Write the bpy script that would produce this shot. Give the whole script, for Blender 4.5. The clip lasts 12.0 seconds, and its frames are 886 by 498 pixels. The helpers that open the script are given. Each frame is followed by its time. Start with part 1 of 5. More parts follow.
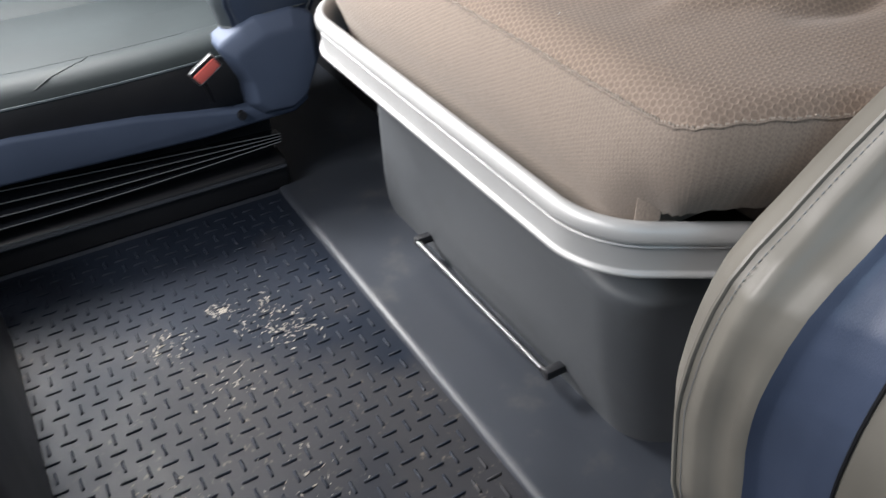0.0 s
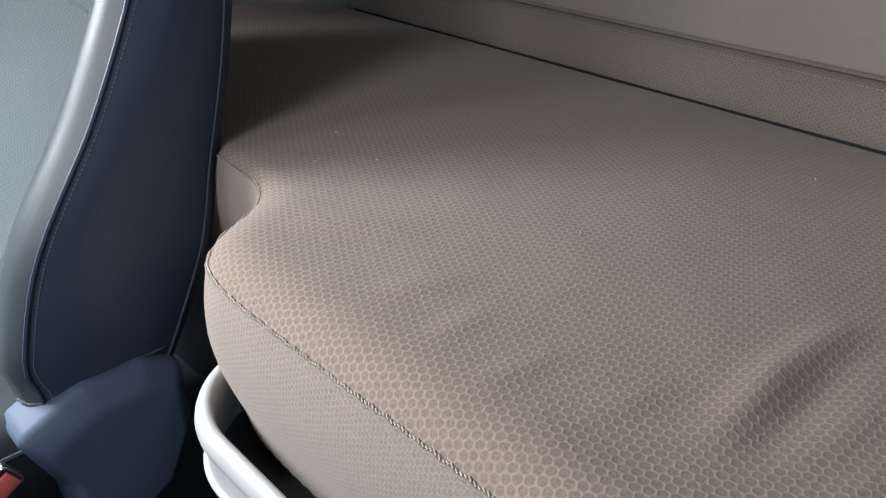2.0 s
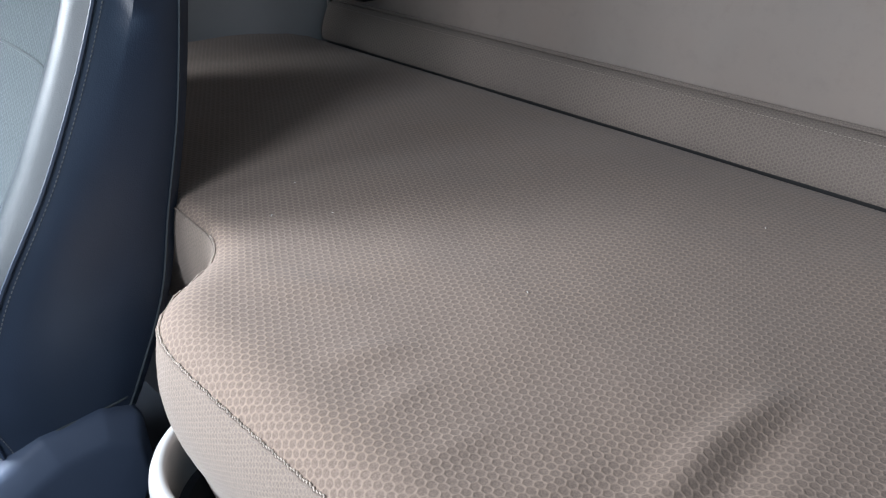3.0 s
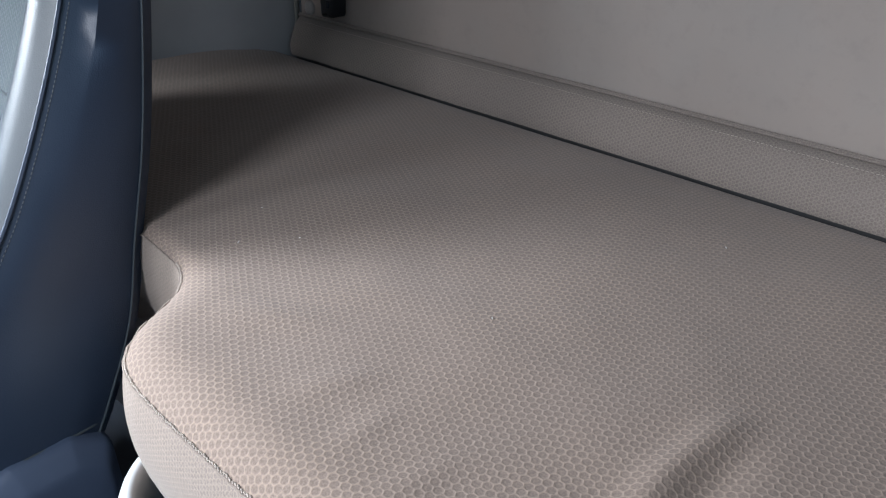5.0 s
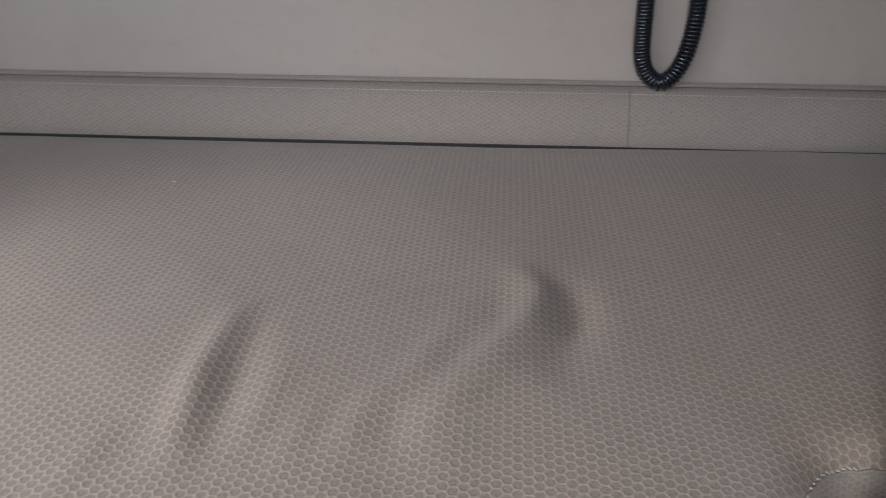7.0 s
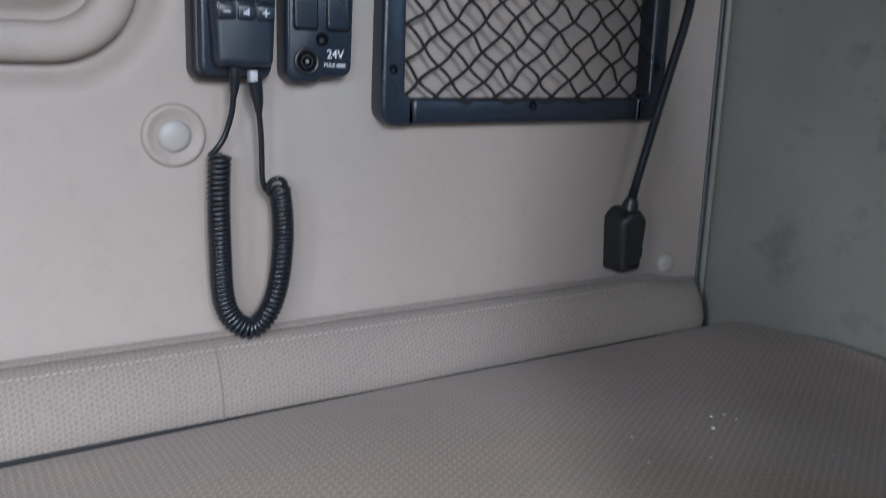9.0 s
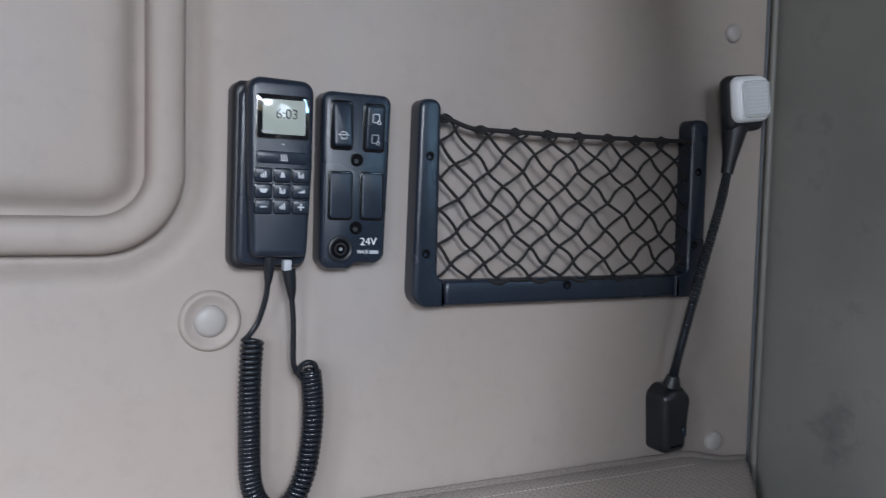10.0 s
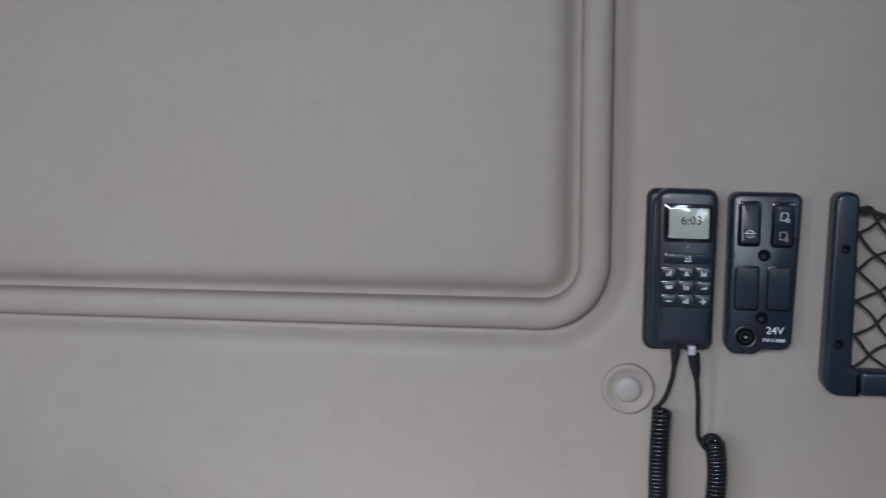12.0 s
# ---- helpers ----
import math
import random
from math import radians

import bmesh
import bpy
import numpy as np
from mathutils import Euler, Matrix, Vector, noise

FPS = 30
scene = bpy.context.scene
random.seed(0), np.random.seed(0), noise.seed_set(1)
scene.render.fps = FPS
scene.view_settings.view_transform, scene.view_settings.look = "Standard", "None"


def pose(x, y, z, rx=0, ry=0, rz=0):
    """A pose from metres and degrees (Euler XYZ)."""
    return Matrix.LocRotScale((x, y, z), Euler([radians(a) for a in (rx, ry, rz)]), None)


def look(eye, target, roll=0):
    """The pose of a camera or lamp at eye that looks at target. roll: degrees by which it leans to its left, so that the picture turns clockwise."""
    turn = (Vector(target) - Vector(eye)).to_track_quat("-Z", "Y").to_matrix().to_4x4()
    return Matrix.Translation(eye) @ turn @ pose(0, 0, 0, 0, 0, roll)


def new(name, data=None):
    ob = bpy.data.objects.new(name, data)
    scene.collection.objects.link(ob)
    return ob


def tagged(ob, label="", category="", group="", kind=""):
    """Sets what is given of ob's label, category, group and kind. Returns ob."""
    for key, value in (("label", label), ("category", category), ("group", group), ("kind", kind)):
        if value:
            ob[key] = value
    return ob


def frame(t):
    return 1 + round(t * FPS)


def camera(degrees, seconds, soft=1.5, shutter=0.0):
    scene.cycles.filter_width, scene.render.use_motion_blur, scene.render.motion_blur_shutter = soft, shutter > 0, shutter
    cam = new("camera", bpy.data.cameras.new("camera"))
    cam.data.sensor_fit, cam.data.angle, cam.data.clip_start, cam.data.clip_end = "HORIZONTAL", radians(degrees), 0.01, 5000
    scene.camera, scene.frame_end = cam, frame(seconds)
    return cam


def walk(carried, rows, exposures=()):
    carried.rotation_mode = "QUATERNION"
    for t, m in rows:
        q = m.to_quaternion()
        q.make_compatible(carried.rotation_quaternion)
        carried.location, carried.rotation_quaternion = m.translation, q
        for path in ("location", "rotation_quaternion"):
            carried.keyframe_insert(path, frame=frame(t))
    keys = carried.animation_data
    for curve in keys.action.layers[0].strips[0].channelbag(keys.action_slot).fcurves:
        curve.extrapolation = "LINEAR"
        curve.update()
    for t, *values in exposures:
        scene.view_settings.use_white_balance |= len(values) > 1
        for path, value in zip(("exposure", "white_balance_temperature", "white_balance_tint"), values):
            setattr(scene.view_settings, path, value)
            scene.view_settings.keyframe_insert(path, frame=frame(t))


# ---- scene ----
PATH = [
    (0, (0.8528, -1.2143, 1.0351), (0.1579, -0.8177, 0.4352), -1.69),
    (0.3, (0.7652, -1.1849, 1.0579), (0.1192, -0.7106, 0.4599), -0.76),
    (0.5, (0.6997, -1.1581, 1.0667), (0.0664, -0.6567, 0.4772), -0.33),
    (0.6, (0.6490, -1.1285, 1.0667), (0.0148, -0.6284, 0.4771), 0.27),
    (0.8, (0.5528, -1.0899, 1.0802), (-0.0806, -0.5917, 0.4880), 0.05),
    (1, (0.4369, -1.0685, 1.0910), (-0.1884, -0.5520, 0.5061), 0.25),
    (1.2, (0.3702, -1.0027, 1.0613), (-0.2915, -0.4872, 0.5169), 0.23),
    (1.5, (0.3160, -1.0088, 1.0537), (-0.3465, -0.4291, 0.5794), 0.77),
    (2, (0.2693, -0.9999, 1.0275), (-0.3853, -0.3996, 0.5680), 0.97),
    (2.5, (0.2833, -0.9776, 1.0748), (-0.3731, -0.3819, 0.6118), 0.36),
    (3, (0.2833, -0.9611, 1.0755), (-0.3676, -0.3548, 0.6187), 0.47),
    (5, (0.2879, -0.9513, 1.0989), (-0.3448, -0.3247, 0.6440), 0.46),
    (5.5, (0.2996, -1.0115, 1.0963), (-0.2452, -0.3000, 0.6523), 0.36),
    (6, (0.2991, -1.0841, 1.1102), (-0.0711, -0.2818, 0.6419), 0.28),
    (6.5, (0.3080, -1.0532, 1.0772), (0.0711, -0.1987, 0.6149), -0.28),
    (6.7, (0.3098, -1.0398, 1.0775), (0.1334, -0.1743, 0.6088), -0.25),
    (8.3, (0.1926, -0.7934, 1.0022), (0.6157, 0.0054, 0.5746), 1.15),
    (8.5, (0.2045, -0.7534, 1.0000), (0.6731, 0.0482, 0.6286), 1.54),
    (9, (0.2450, -0.7499, 1.0251), (0.7504, 0.0842, 0.8039), 1.61),
    (9.5, (0.2584, -0.7472, 1.0294), (0.7840, 0.1019, 0.9764), 1.47),
    (10, (0.2762, -0.7654, 1.0701), (0.7188, 0.1291, 1.0069), 1.36),
    (10.5, (0.3140, -0.7999, 1.1122), (0.5642, 0.1659, 1.0435), 1.05),
    (11, (0.3471, -0.8196, 1.1364), (0.4064, 0.1755, 1.0566), 0.50),
    (11.5, (0.3379, -0.8304, 1.1470), (0.3583, 0.1661, 1.0667), 0.42),
    (12, (0.3796, -0.8968, 1.2049), (0.2094, 0.0819, 1.0901), -0.29),
]
cam = camera(55.43, 12.0, soft=1.1, shutter=0.25)
walk(cam, [(t, look(eye, target, roll)) for t, eye, target, roll in PATH],
     exposures=[(0.0, 0.12, 7000, 14), (0.5, -0.22, 7600, 17), (1.0, -0.60, 7450, 17), (1.5, -0.65, 6800, 13), (2.2, -0.44, 6350, 11), (3.2, -0.23, 6120, 11), (5.0, -0.17, 6050, 11), (6.5, -0.15, 6200, 11), (8.4, 0.45, 5900, 9), (9.4, 0.80, 5750, 10.5), (10.4, 0.57, 5950, 11), (11.5, 0.32, 5930, 10), (12.0, 0.22, 5930, 10)])

# ---- world and daylight ----
world = bpy.data.worlds.new("sky")
scene.world = world
world.use_nodes = True
wn = world.node_tree.nodes
sky = wn.new("ShaderNodeTexSky")
sky.sky_type = "NISHITA"
sky.sun_disc = False
sky.sun_elevation = radians(38)
sky.sun_rotation = radians(200)
world.node_tree.links.new(sky.outputs[0], wn["Background"].inputs[0])
wn["Background"].inputs[1].default_value = 0.03


def window_light(name, eye, target, sx, sy, watts, colour, spread=180):
    data = bpy.data.lights.new(name, "AREA")
    data.shape, data.size, data.size_y, data.energy, data.color = "RECTANGLE", sx, sy, watts, colour
    data.spread = radians(spread)
    ob = new(name, data)
    ob.matrix_world = look(eye, target)
    return ob


window_light("passenger_window_daylight", (-1.17, -1.33, 1.28), (-0.62, -1.02, 0.45), 0.4, 0.4, 19.0, (0.92, 0.97, 1.0), 92)
window_light("windscreen_daylight", (-0.82, -2.08, 1.38), (-0.35, -0.55, 0.50), 0.4, 0.5, 4.4, (0.94, 0.97, 1.0), 110)
window_light("windscreen_middle_daylight", (0.10, -2.08, 1.60), (-0.1, -0.55, 0.50), 0.5, 0.5, 11.8, (0.94, 0.97, 1.0), 125)
window_light("windscreen_far_daylight", (0.85, -2.08, 1.50), (-0.1, -0.6, 0.60), 0.4, 0.5, 1.5, (0.86, 0.94, 1.0), 120)
window_light("driver_window_daylight", (1.55, -1.42, 1.50), (0.70, -0.48, 0.70), 0.35, 0.4, 3.4, (0.46, 0.76, 1.0))


# ---- materials ----
def material(name):
    m = bpy.data.materials.new(name)
    m.use_nodes = True
    nt = m.node_tree
    return m, nt, nt.nodes["Principled BSDF"]


def node(nt, kind, **values):
    n = nt.nodes.new(kind)
    for key, value in values.items():
        if key in n.inputs:
            n.inputs[key].default_value = value
    return n


def mix_rgb(nt, fac, a, b, blend="MIX"):
    n = nt.nodes.new("ShaderNodeMix")
    n.data_type, n.blend_type = "RGBA", blend
    for sock, value in ((n.inputs[0], fac), (n.inputs[6], a), (n.inputs[7], b)):
        if isinstance(value, (int, float, tuple)):
            sock.default_value = value if not isinstance(value, tuple) else (*value[:3], 1)
        else:
            nt.links.new(value, sock)
    return n.outputs[2]


def maths(nt, op, a, b=0.0):
    n = nt.nodes.new("ShaderNodeMath")
    n.operation = op
    for sock, value in ((n.inputs[0], a), (n.inputs[1], b)):
        if isinstance(value, (int, float)):
            sock.default_value = value
        else:
            nt.links.new(value, sock)
    return n.outputs[0]


def ramp(nt, value, stops):
    n = nt.nodes.new("ShaderNodeValToRGB")
    while len(n.color_ramp.elements) < len(stops):
        n.color_ramp.elements.new(0.5)
    for e, (p, c) in zip(n.color_ramp.elements, stops):
        e.position = p
        e.color = (*c, 1) if isinstance(c, tuple) else (c, c, c, 1)
    nt.links.new(value, n.inputs[0])
    return n.outputs[0]


def coords(nt, uv=False):
    n = nt.nodes.new("ShaderNodeTexCoord")
    return n.outputs["UV" if uv else "Object"]


def noise_tex(nt, vec, scale, detail=4.0, rough=0.55):
    n = node(nt, "ShaderNodeTexNoise", Scale=scale, Detail=detail, Roughness=rough)
    nt.links.new(vec, n.inputs["Vector"])
    return n.outputs["Fac"]


def bump(nt, bsdf, height, strength, distance, prev=None):
    n = node(nt, "ShaderNodeBump", Strength=strength, Distance=distance)
    nt.links.new(height, n.inputs["Height"])
    if prev is not None:
        nt.links.new(prev, n.inputs["Normal"])
    nt.links.new(n.outputs[0], bsdf.inputs["Normal"])
    return n.outputs[0]


def table_at(rows, x):
    """Straight-line reading of a table of (x, value) rows."""
    for (a, p), (b, q) in zip(rows, rows[1:]):
        if x <= b:
            return p + (q - p) * (x - a) / (b - a)
    return rows[-1][1]


def grained(name, colour, rough, grain=900.0, depth=0.0003, strength=0.35, vary=0.12, metal=0.0, cell=True, stain_or_light=(0.0, (0, 0, 0)), spec=0.5, tint=0.0, crumple=0.0):
    """A moulded or hide surface with fine grain, soft mottling and slight wear."""
    m, nt, b = material(name)
    vec = coords(nt)
    large = noise_tex(nt, vec, 7.0, 3.0)
    small = noise_tex(nt, vec, 120.0, 3.0)
    dark = tuple(c * (1 - vary) for c in colour)
    light = tuple(min(1.0, c * (1 + vary)) for c in colour)
    col = mix_rgb(nt, ramp(nt, large, [(0.35, 0.0), (0.65, 1.0)]), dark, light)
    col = mix_rgb(nt, maths(nt, "MULTIPLY", small, 0.25), col, light)
    if tint:
        broad = ramp(nt, noise_tex(nt, vec, 3.1, 4.0, 0.6), [(0.36, 0.0), (0.64, 1.0)])
        col = mix_rgb(nt, maths(nt, "MULTIPLY", broad, tint), col, tuple(c * k for c, k in zip(colour, (1.05, 0.98, 0.94))))
        smear = ramp(nt, noise_tex(nt, vec, 38.0, 5.0, 0.7), [(0.52, 0.0), (0.72, 1.0)])
        col = mix_rgb(nt, maths(nt, "MULTIPLY", smear, tint * 0.35), col, tuple(c * 0.72 for c in colour))
    if stain_or_light[0]:
        spots = ramp(nt, noise_tex(nt, vec, 14.0, 6.0, 0.65), [(0.56, 0.0), (0.72, 1.0)])
        col = mix_rgb(nt, maths(nt, "MULTIPLY", spots, stain_or_light[0]), col, stain_or_light[1])
    nt.links.new(col, b.inputs["Base Color"])
    nt.links.new(ramp(nt, large, [(0.2, max(0.05, rough - 0.08)), (0.8, min(1.0, rough + 0.08))]), b.inputs["Roughness"])
    b.inputs["Metallic"].default_value = metal
    b.inputs["Specular IOR Level"].default_value = spec
    prev = None
    if crumple:
        st = node(nt, "ShaderNodeMapping")
        st.inputs["Scale"].default_value = (1.0, 1.0, 0.45)
        st.inputs["Rotation"].default_value = (0.5, 0.35, 0.0)
        nt.links.new(vec, st.inputs["Vector"])
        fold = node(nt, "ShaderNodeBump", Strength=0.45, Distance=crumple)
        nt.links.new(noise_tex(nt, st.outputs[0], 11.0, 1.5, 0.4), fold.inputs["Height"])
        prev = fold.outputs[0]
    if cell:
        v = node(nt, "ShaderNodeTexVoronoi", Scale=grain)
        nt.links.new(vec, v.inputs["Vector"])
        bump(nt, b, v.outputs["Distance"], strength, depth, prev)
    else:
        bump(nt, b, noise_tex(nt, vec, grain, 3.0), strength, depth)
    return m


def honeycomb(name, thread, hole, pitch=0.0074, rough=0.9, depth=0.0006):
    """Spacer-mesh fabric: rows of staggered holes between woven threads, laid along the mesh's own length and depth."""
    m, nt, b = material(name)
    uv = coords(nt, True)

    def lattice(dx, dy):
        s = nt.nodes.new("ShaderNodeVectorMath")
        s.operation = "MULTIPLY_ADD"
        nt.links.new(uv, s.inputs[0])
        s.inputs[1].default_value = (1 / (pitch * 1.732), 1 / pitch, 0)
        s.inputs[2].default_value = (dx, dy, 0)
        f = nt.nodes.new("ShaderNodeVectorMath")
        f.operation = "FRACTION"
        nt.links.new(s.outputs[0], f.inputs[0])
        c = nt.nodes.new("ShaderNodeVectorMath")
        c.operation = "SUBTRACT"
        nt.links.new(f.outputs[0], c.inputs[0])
        c.inputs[1].default_value = (0.5, 0.5, 0)
        e = nt.nodes.new("ShaderNodeVectorMath")
        e.operation = "MULTIPLY"
        nt.links.new(c.outputs[0], e.inputs[0])
        e.inputs[1].default_value = (1.732, 1.0, 0)
        g = nt.nodes.new("ShaderNodeVectorMath")
        g.operation = "LENGTH"
        nt.links.new(e.outputs[0], g.inputs[0])
        return g.outputs["Value"]

    obj = coords(nt)
    d = maths(nt, "MINIMUM", lattice(0, 0), lattice(0.5, 0.5))
    d = maths(nt, "ADD", d, maths(nt, "MULTIPLY", maths(nt, "SUBTRACT", noise_tex(nt, obj, 420.0, 3.0), 0.5), 0.22))
    raised = ramp(nt, d, [(0.33, 0.0), (0.56, 1.0)])
    patch = noise_tex(nt, obj, 9.0, 4.0)
    fibre = noise_tex(nt, obj, 1000.0, 3.0)
    warm = tuple(c * k for c, k in zip(thread, (1.06, 1.02, 0.95)))
    cool = tuple(c * 0.9 for c in thread)
    t = mix_rgb(nt, ramp(nt, patch, [(0.3, 0.0), (0.7, 1.0)]), cool, warm)
    t = mix_rgb(nt, maths(nt, "MULTIPLY", fibre, 0.55), t, tuple(c * 0.55 for c in thread))
    weave = noise_tex(nt, obj, 620.0, 2.0)
    h = mix_rgb(nt, ramp(nt, weave, [(0.35, 0.0), (0.7, 1.0)]), tuple(c * 0.82 for c in hole), tuple(c * 1.22 for c in hole))
    col = mix_rgb(nt, raised, h, t)
    nt.links.new(col, b.inputs["Base Color"])
    b.inputs["Roughness"].default_value = rough
    b.inputs["Specular IOR Level"].default_value = 0.2
    b.inputs["Sheen Weight"].default_value = 0.15
    first = node(nt, "ShaderNodeBump", Strength=0.6, Distance=depth)
    nt.links.new(raised, first.inputs["Height"])
    bump(nt, b, noise_tex(nt, obj, 26.0, 3.0), 0.25, 0.002, first.outputs[0])
    return m


M_FABRIC = honeycomb("mattress_spacer_fabric", (0.388, 0.308, 0.258), (0.226, 0.174, 0.143))
M_BORDER = honeycomb("mattress_border_fabric", (0.370, 0.305, 0.263), (0.257, 0.210, 0.178), pitch=0.0050, depth=0.0003)
M_BOLSTER = honeycomb("bolster_spacer_fabric", (0.354, 0.303, 0.269), (0.231, 0.194, 0.170), pitch=0.0052, depth=0.0004)
M_SEATCLOTH = honeycomb("seat_cloth", (0.092, 0.112, 0.122), (0.052, 0.065, 0.072), pitch=0.0062, depth=0.0004)
M_CUSHION = grained("cushion_leather", (0.017, 0.024, 0.027), 0.62, 620, 0.0003, 0.3, 0.1, spec=0.26)
# The warm second colour here imitates patches of coloured light on the wall.
M_WALL = grained("rear_wall_vinyl", (0.328, 0.287, 0.258), 0.62, 700, 0.0003, 0.3, 0.06, cell=False, stain_or_light=(0.4, (0.302, 0.248, 0.216)), tint=0.8)
# One side vinyl in two colours: darker for shade right, paler for light left.
M_SIDE_SHADED = grained("side_vinyl_shaded", (0.188, 0.180, 0.160), 0.55, 700, 0.0002, 0.25, 0.09, cell=False, stain_or_light=(0.75, (0.104, 0.100, 0.092)))
M_SIDE_LIT = grained("side_vinyl_lit", (0.33, 0.328, 0.330), 0.55, 700, 0.0002, 0.25, 0.07, cell=False)
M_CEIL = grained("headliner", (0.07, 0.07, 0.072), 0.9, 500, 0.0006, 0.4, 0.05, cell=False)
M_LEATHER = grained("dark_leather", (0.029, 0.044, 0.076), 0.42, 620, 0.0003, 0.32, 0.10, spec=0.5)
M_LEATHER_FACE = grained("grey_leather", (0.047, 0.059, 0.069), 0.40, 620, 0.0003, 0.32, 0.1, spec=0.5)
M_NAVY = grained("navy_leather", (0.075, 0.100, 0.165), 0.40, 700, 0.0003, 0.35, 0.12, spec=0.6, crumple=0.008)
M_TAUPE = grained("taupe_leather", (0.200, 0.188, 0.166), 0.40, 900, 0.0002, 0.22, 0.10, spec=0.5, crumple=0.006)
M_SHIELD = grained("navy_plastic", (0.055, 0.077, 0.126), 0.62, 1200, 0.0002, 0.3, 0.08, spec=0.36)
M_BLACK = grained("black_plastic", (0.014, 0.015, 0.018), 0.38, 1400, 0.00015, 0.3, 0.15)
M_CHARCOAL = grained("charcoal_plastic", (0.016, 0.022, 0.034), 0.27, 1500, 0.00015, 0.35, 0.1)
M_SOCKET = grained("moulded_black", (0.008, 0.008, 0.009), 0.14, 1400, 0.0001, 0.2, 0.1)
M_BOX = grained("locker_plastic", (0.088, 0.096, 0.106), 0.5, 800, 0.0003, 0.4, 0.08, stain_or_light=(0.3, (0.06, 0.06, 0.06)))
M_SILL = grained("sill_vinyl", (0.024, 0.029, 0.039), 0.48, 800, 0.0003, 0.4, 0.1, stain_or_light=(0.3, (0.10, 0.095, 0.085)))
M_RAIL = grained("silver_rail", (0.47, 0.475, 0.48), 0.46, 900, 0.0001, 0.2, 0.04, metal=0.25)
# Near-black for flat discs that paint the shade inside holes.
M_HOLE_SHADE = grained("recess_shade", (0.003, 0.003, 0.004), 0.85, 900, 0.0001, 0.1, 0.1, spec=0.1)
M_CHROME = grained("bright_steel", (0.30, 0.31, 0.32), 0.45, 900, 0.00005, 0.1, 0.05, metal=1.0)
M_RUBBER = grained("cord_rubber", (0.012, 0.014, 0.018), 0.22, 1500, 0.0001, 0.15, 0.1)
M_ROPE = grained("net_cord", (0.012, 0.010, 0.010), 0.8, 1800, 0.0004, 0.6, 0.2)
M_RED = grained("red_release_button", (0.72, 0.15, 0.13), 0.4, 900, 0.0001, 0.2, 0.08)
M_WHITE = grained("white_print", (0.72, 0.73, 0.74), 0.5, 900, 0.0001, 0.1, 0.05)
M_GREY = grained("grey_print", (0.40, 0.41, 0.43), 0.5, 900, 0.0001, 0.1, 0.05)
M_PRINT = grained("key_print", (0.52, 0.54, 0.57), 0.5, 900, 0.0001, 0.1, 0.05)
M_THREAD = grained("grey_thread", (0.17, 0.18, 0.19), 0.8, 2000, 0.0002, 0.3, 0.1)
M_TAN_THREAD = grained("tan_thread", (0.430, 0.372, 0.322), 0.85, 2000, 0.0003, 0.4, 0.12)
M_STUD = grained("stud_plastic", (0.352, 0.323, 0.300), 0.45, 900, 0.0001, 0.2, 0.04)
M_LINT = grained("lint", (0.75, 0.73, 0.70), 0.9, 2000, 0.0002, 0.3, 0.1)
M_REFLECTOR = grained("lamp_reflector", (0.86, 0.87, 0.88), 0.3, 500, 0.0002, 0.3, 0.03, metal=0.0)
M_GROOVE = grained("lens_groove", (0.60, 0.62, 0.64), 0.3, 900, 0.0001, 0.2, 0.05)
M_FOLD_GLINT = grained("fold_edge_glint", (0.115, 0.122, 0.137), 0.5, 900, 0.0002, 0.3, 0.1)


def mat_rubber():
    m, nt, b = material("floor_mat_rubber")
    vec = coords(nt)
    base = mix_rgb(nt, noise_tex(nt, vec, 5.0, 5.0), (0.0050, 0.0080, 0.0150), (0.0100, 0.0160, 0.0290))
    blot = ramp(nt, noise_tex(nt, vec, 3.2, 2.0), [(0.50, 0.0), (0.66, 1.0)])
    crumbs = ramp(nt, noise_tex(nt, vec, 75.0, 5.0, 0.7), [(0.60, 0.0), (0.72, 0.6)])
    dirt = maths(nt, "MULTIPLY", blot, crumbs)
    col = mix_rgb(nt, dirt, base, (0.30, 0.25, 0.19))
    col = mix_rgb(nt, maths(nt, "MULTIPLY", blot, 0.2), col, (0.13, 0.115, 0.10))
    nt.links.new(col, b.inputs["Base Color"])
    nt.links.new(ramp(nt, noise_tex(nt, vec, 9.0, 4.0), [(0.3, 0.50), (0.75, 0.68)]), b.inputs["Roughness"])
    b.inputs["Specular IOR Level"].default_value = 0.27
    bump(nt, b, noise_tex(nt, vec, 500.0, 3.0), 0.4, 0.0005)
    return m


M_MAT = mat_rubber()


def lcd_material():
    m, nt, b = material("lcd_glass")
    vec = coords(nt)
    nt.links.new(mix_rgb(nt, noise_tex(nt, vec, 60.0), (0.36, 0.39, 0.34), (0.42, 0.45, 0.40)), b.inputs["Base Color"])
    b.inputs["Roughness"].default_value = 0.08
    b.inputs["Coat Weight"].default_value = 0.6
    b.inputs["Coat Roughness"].default_value = 0.12
    b.inputs["Coat IOR"].default_value = 1.7
    return m


M_LCD = lcd_material()
M_SCREEN = grained("display_cover", (0.012, 0.013, 0.015), 0.06, 1400, 0.00002, 0.05, 0.1)
M_SCREEN.node_tree.nodes["Principled BSDF"].inputs["Coat Weight"].default_value = 1.0
M_SCREEN.node_tree.nodes["Principled BSDF"].inputs["Coat IOR"].default_value = 2.2


def glass_material(name, colour, rough, clear=0.85):
    m, nt, b = material(name)
    b.inputs["Base Color"].default_value = (*colour, 1)
    b.inputs["Roughness"].default_value = rough
    b.inputs["Transmission Weight"].default_value = clear
    b.inputs["IOR"].default_value = 1.45
    return m


M_LENS = glass_material("clear_lamp_lens", (0.97, 0.98, 0.98), 0.10, 0.4)
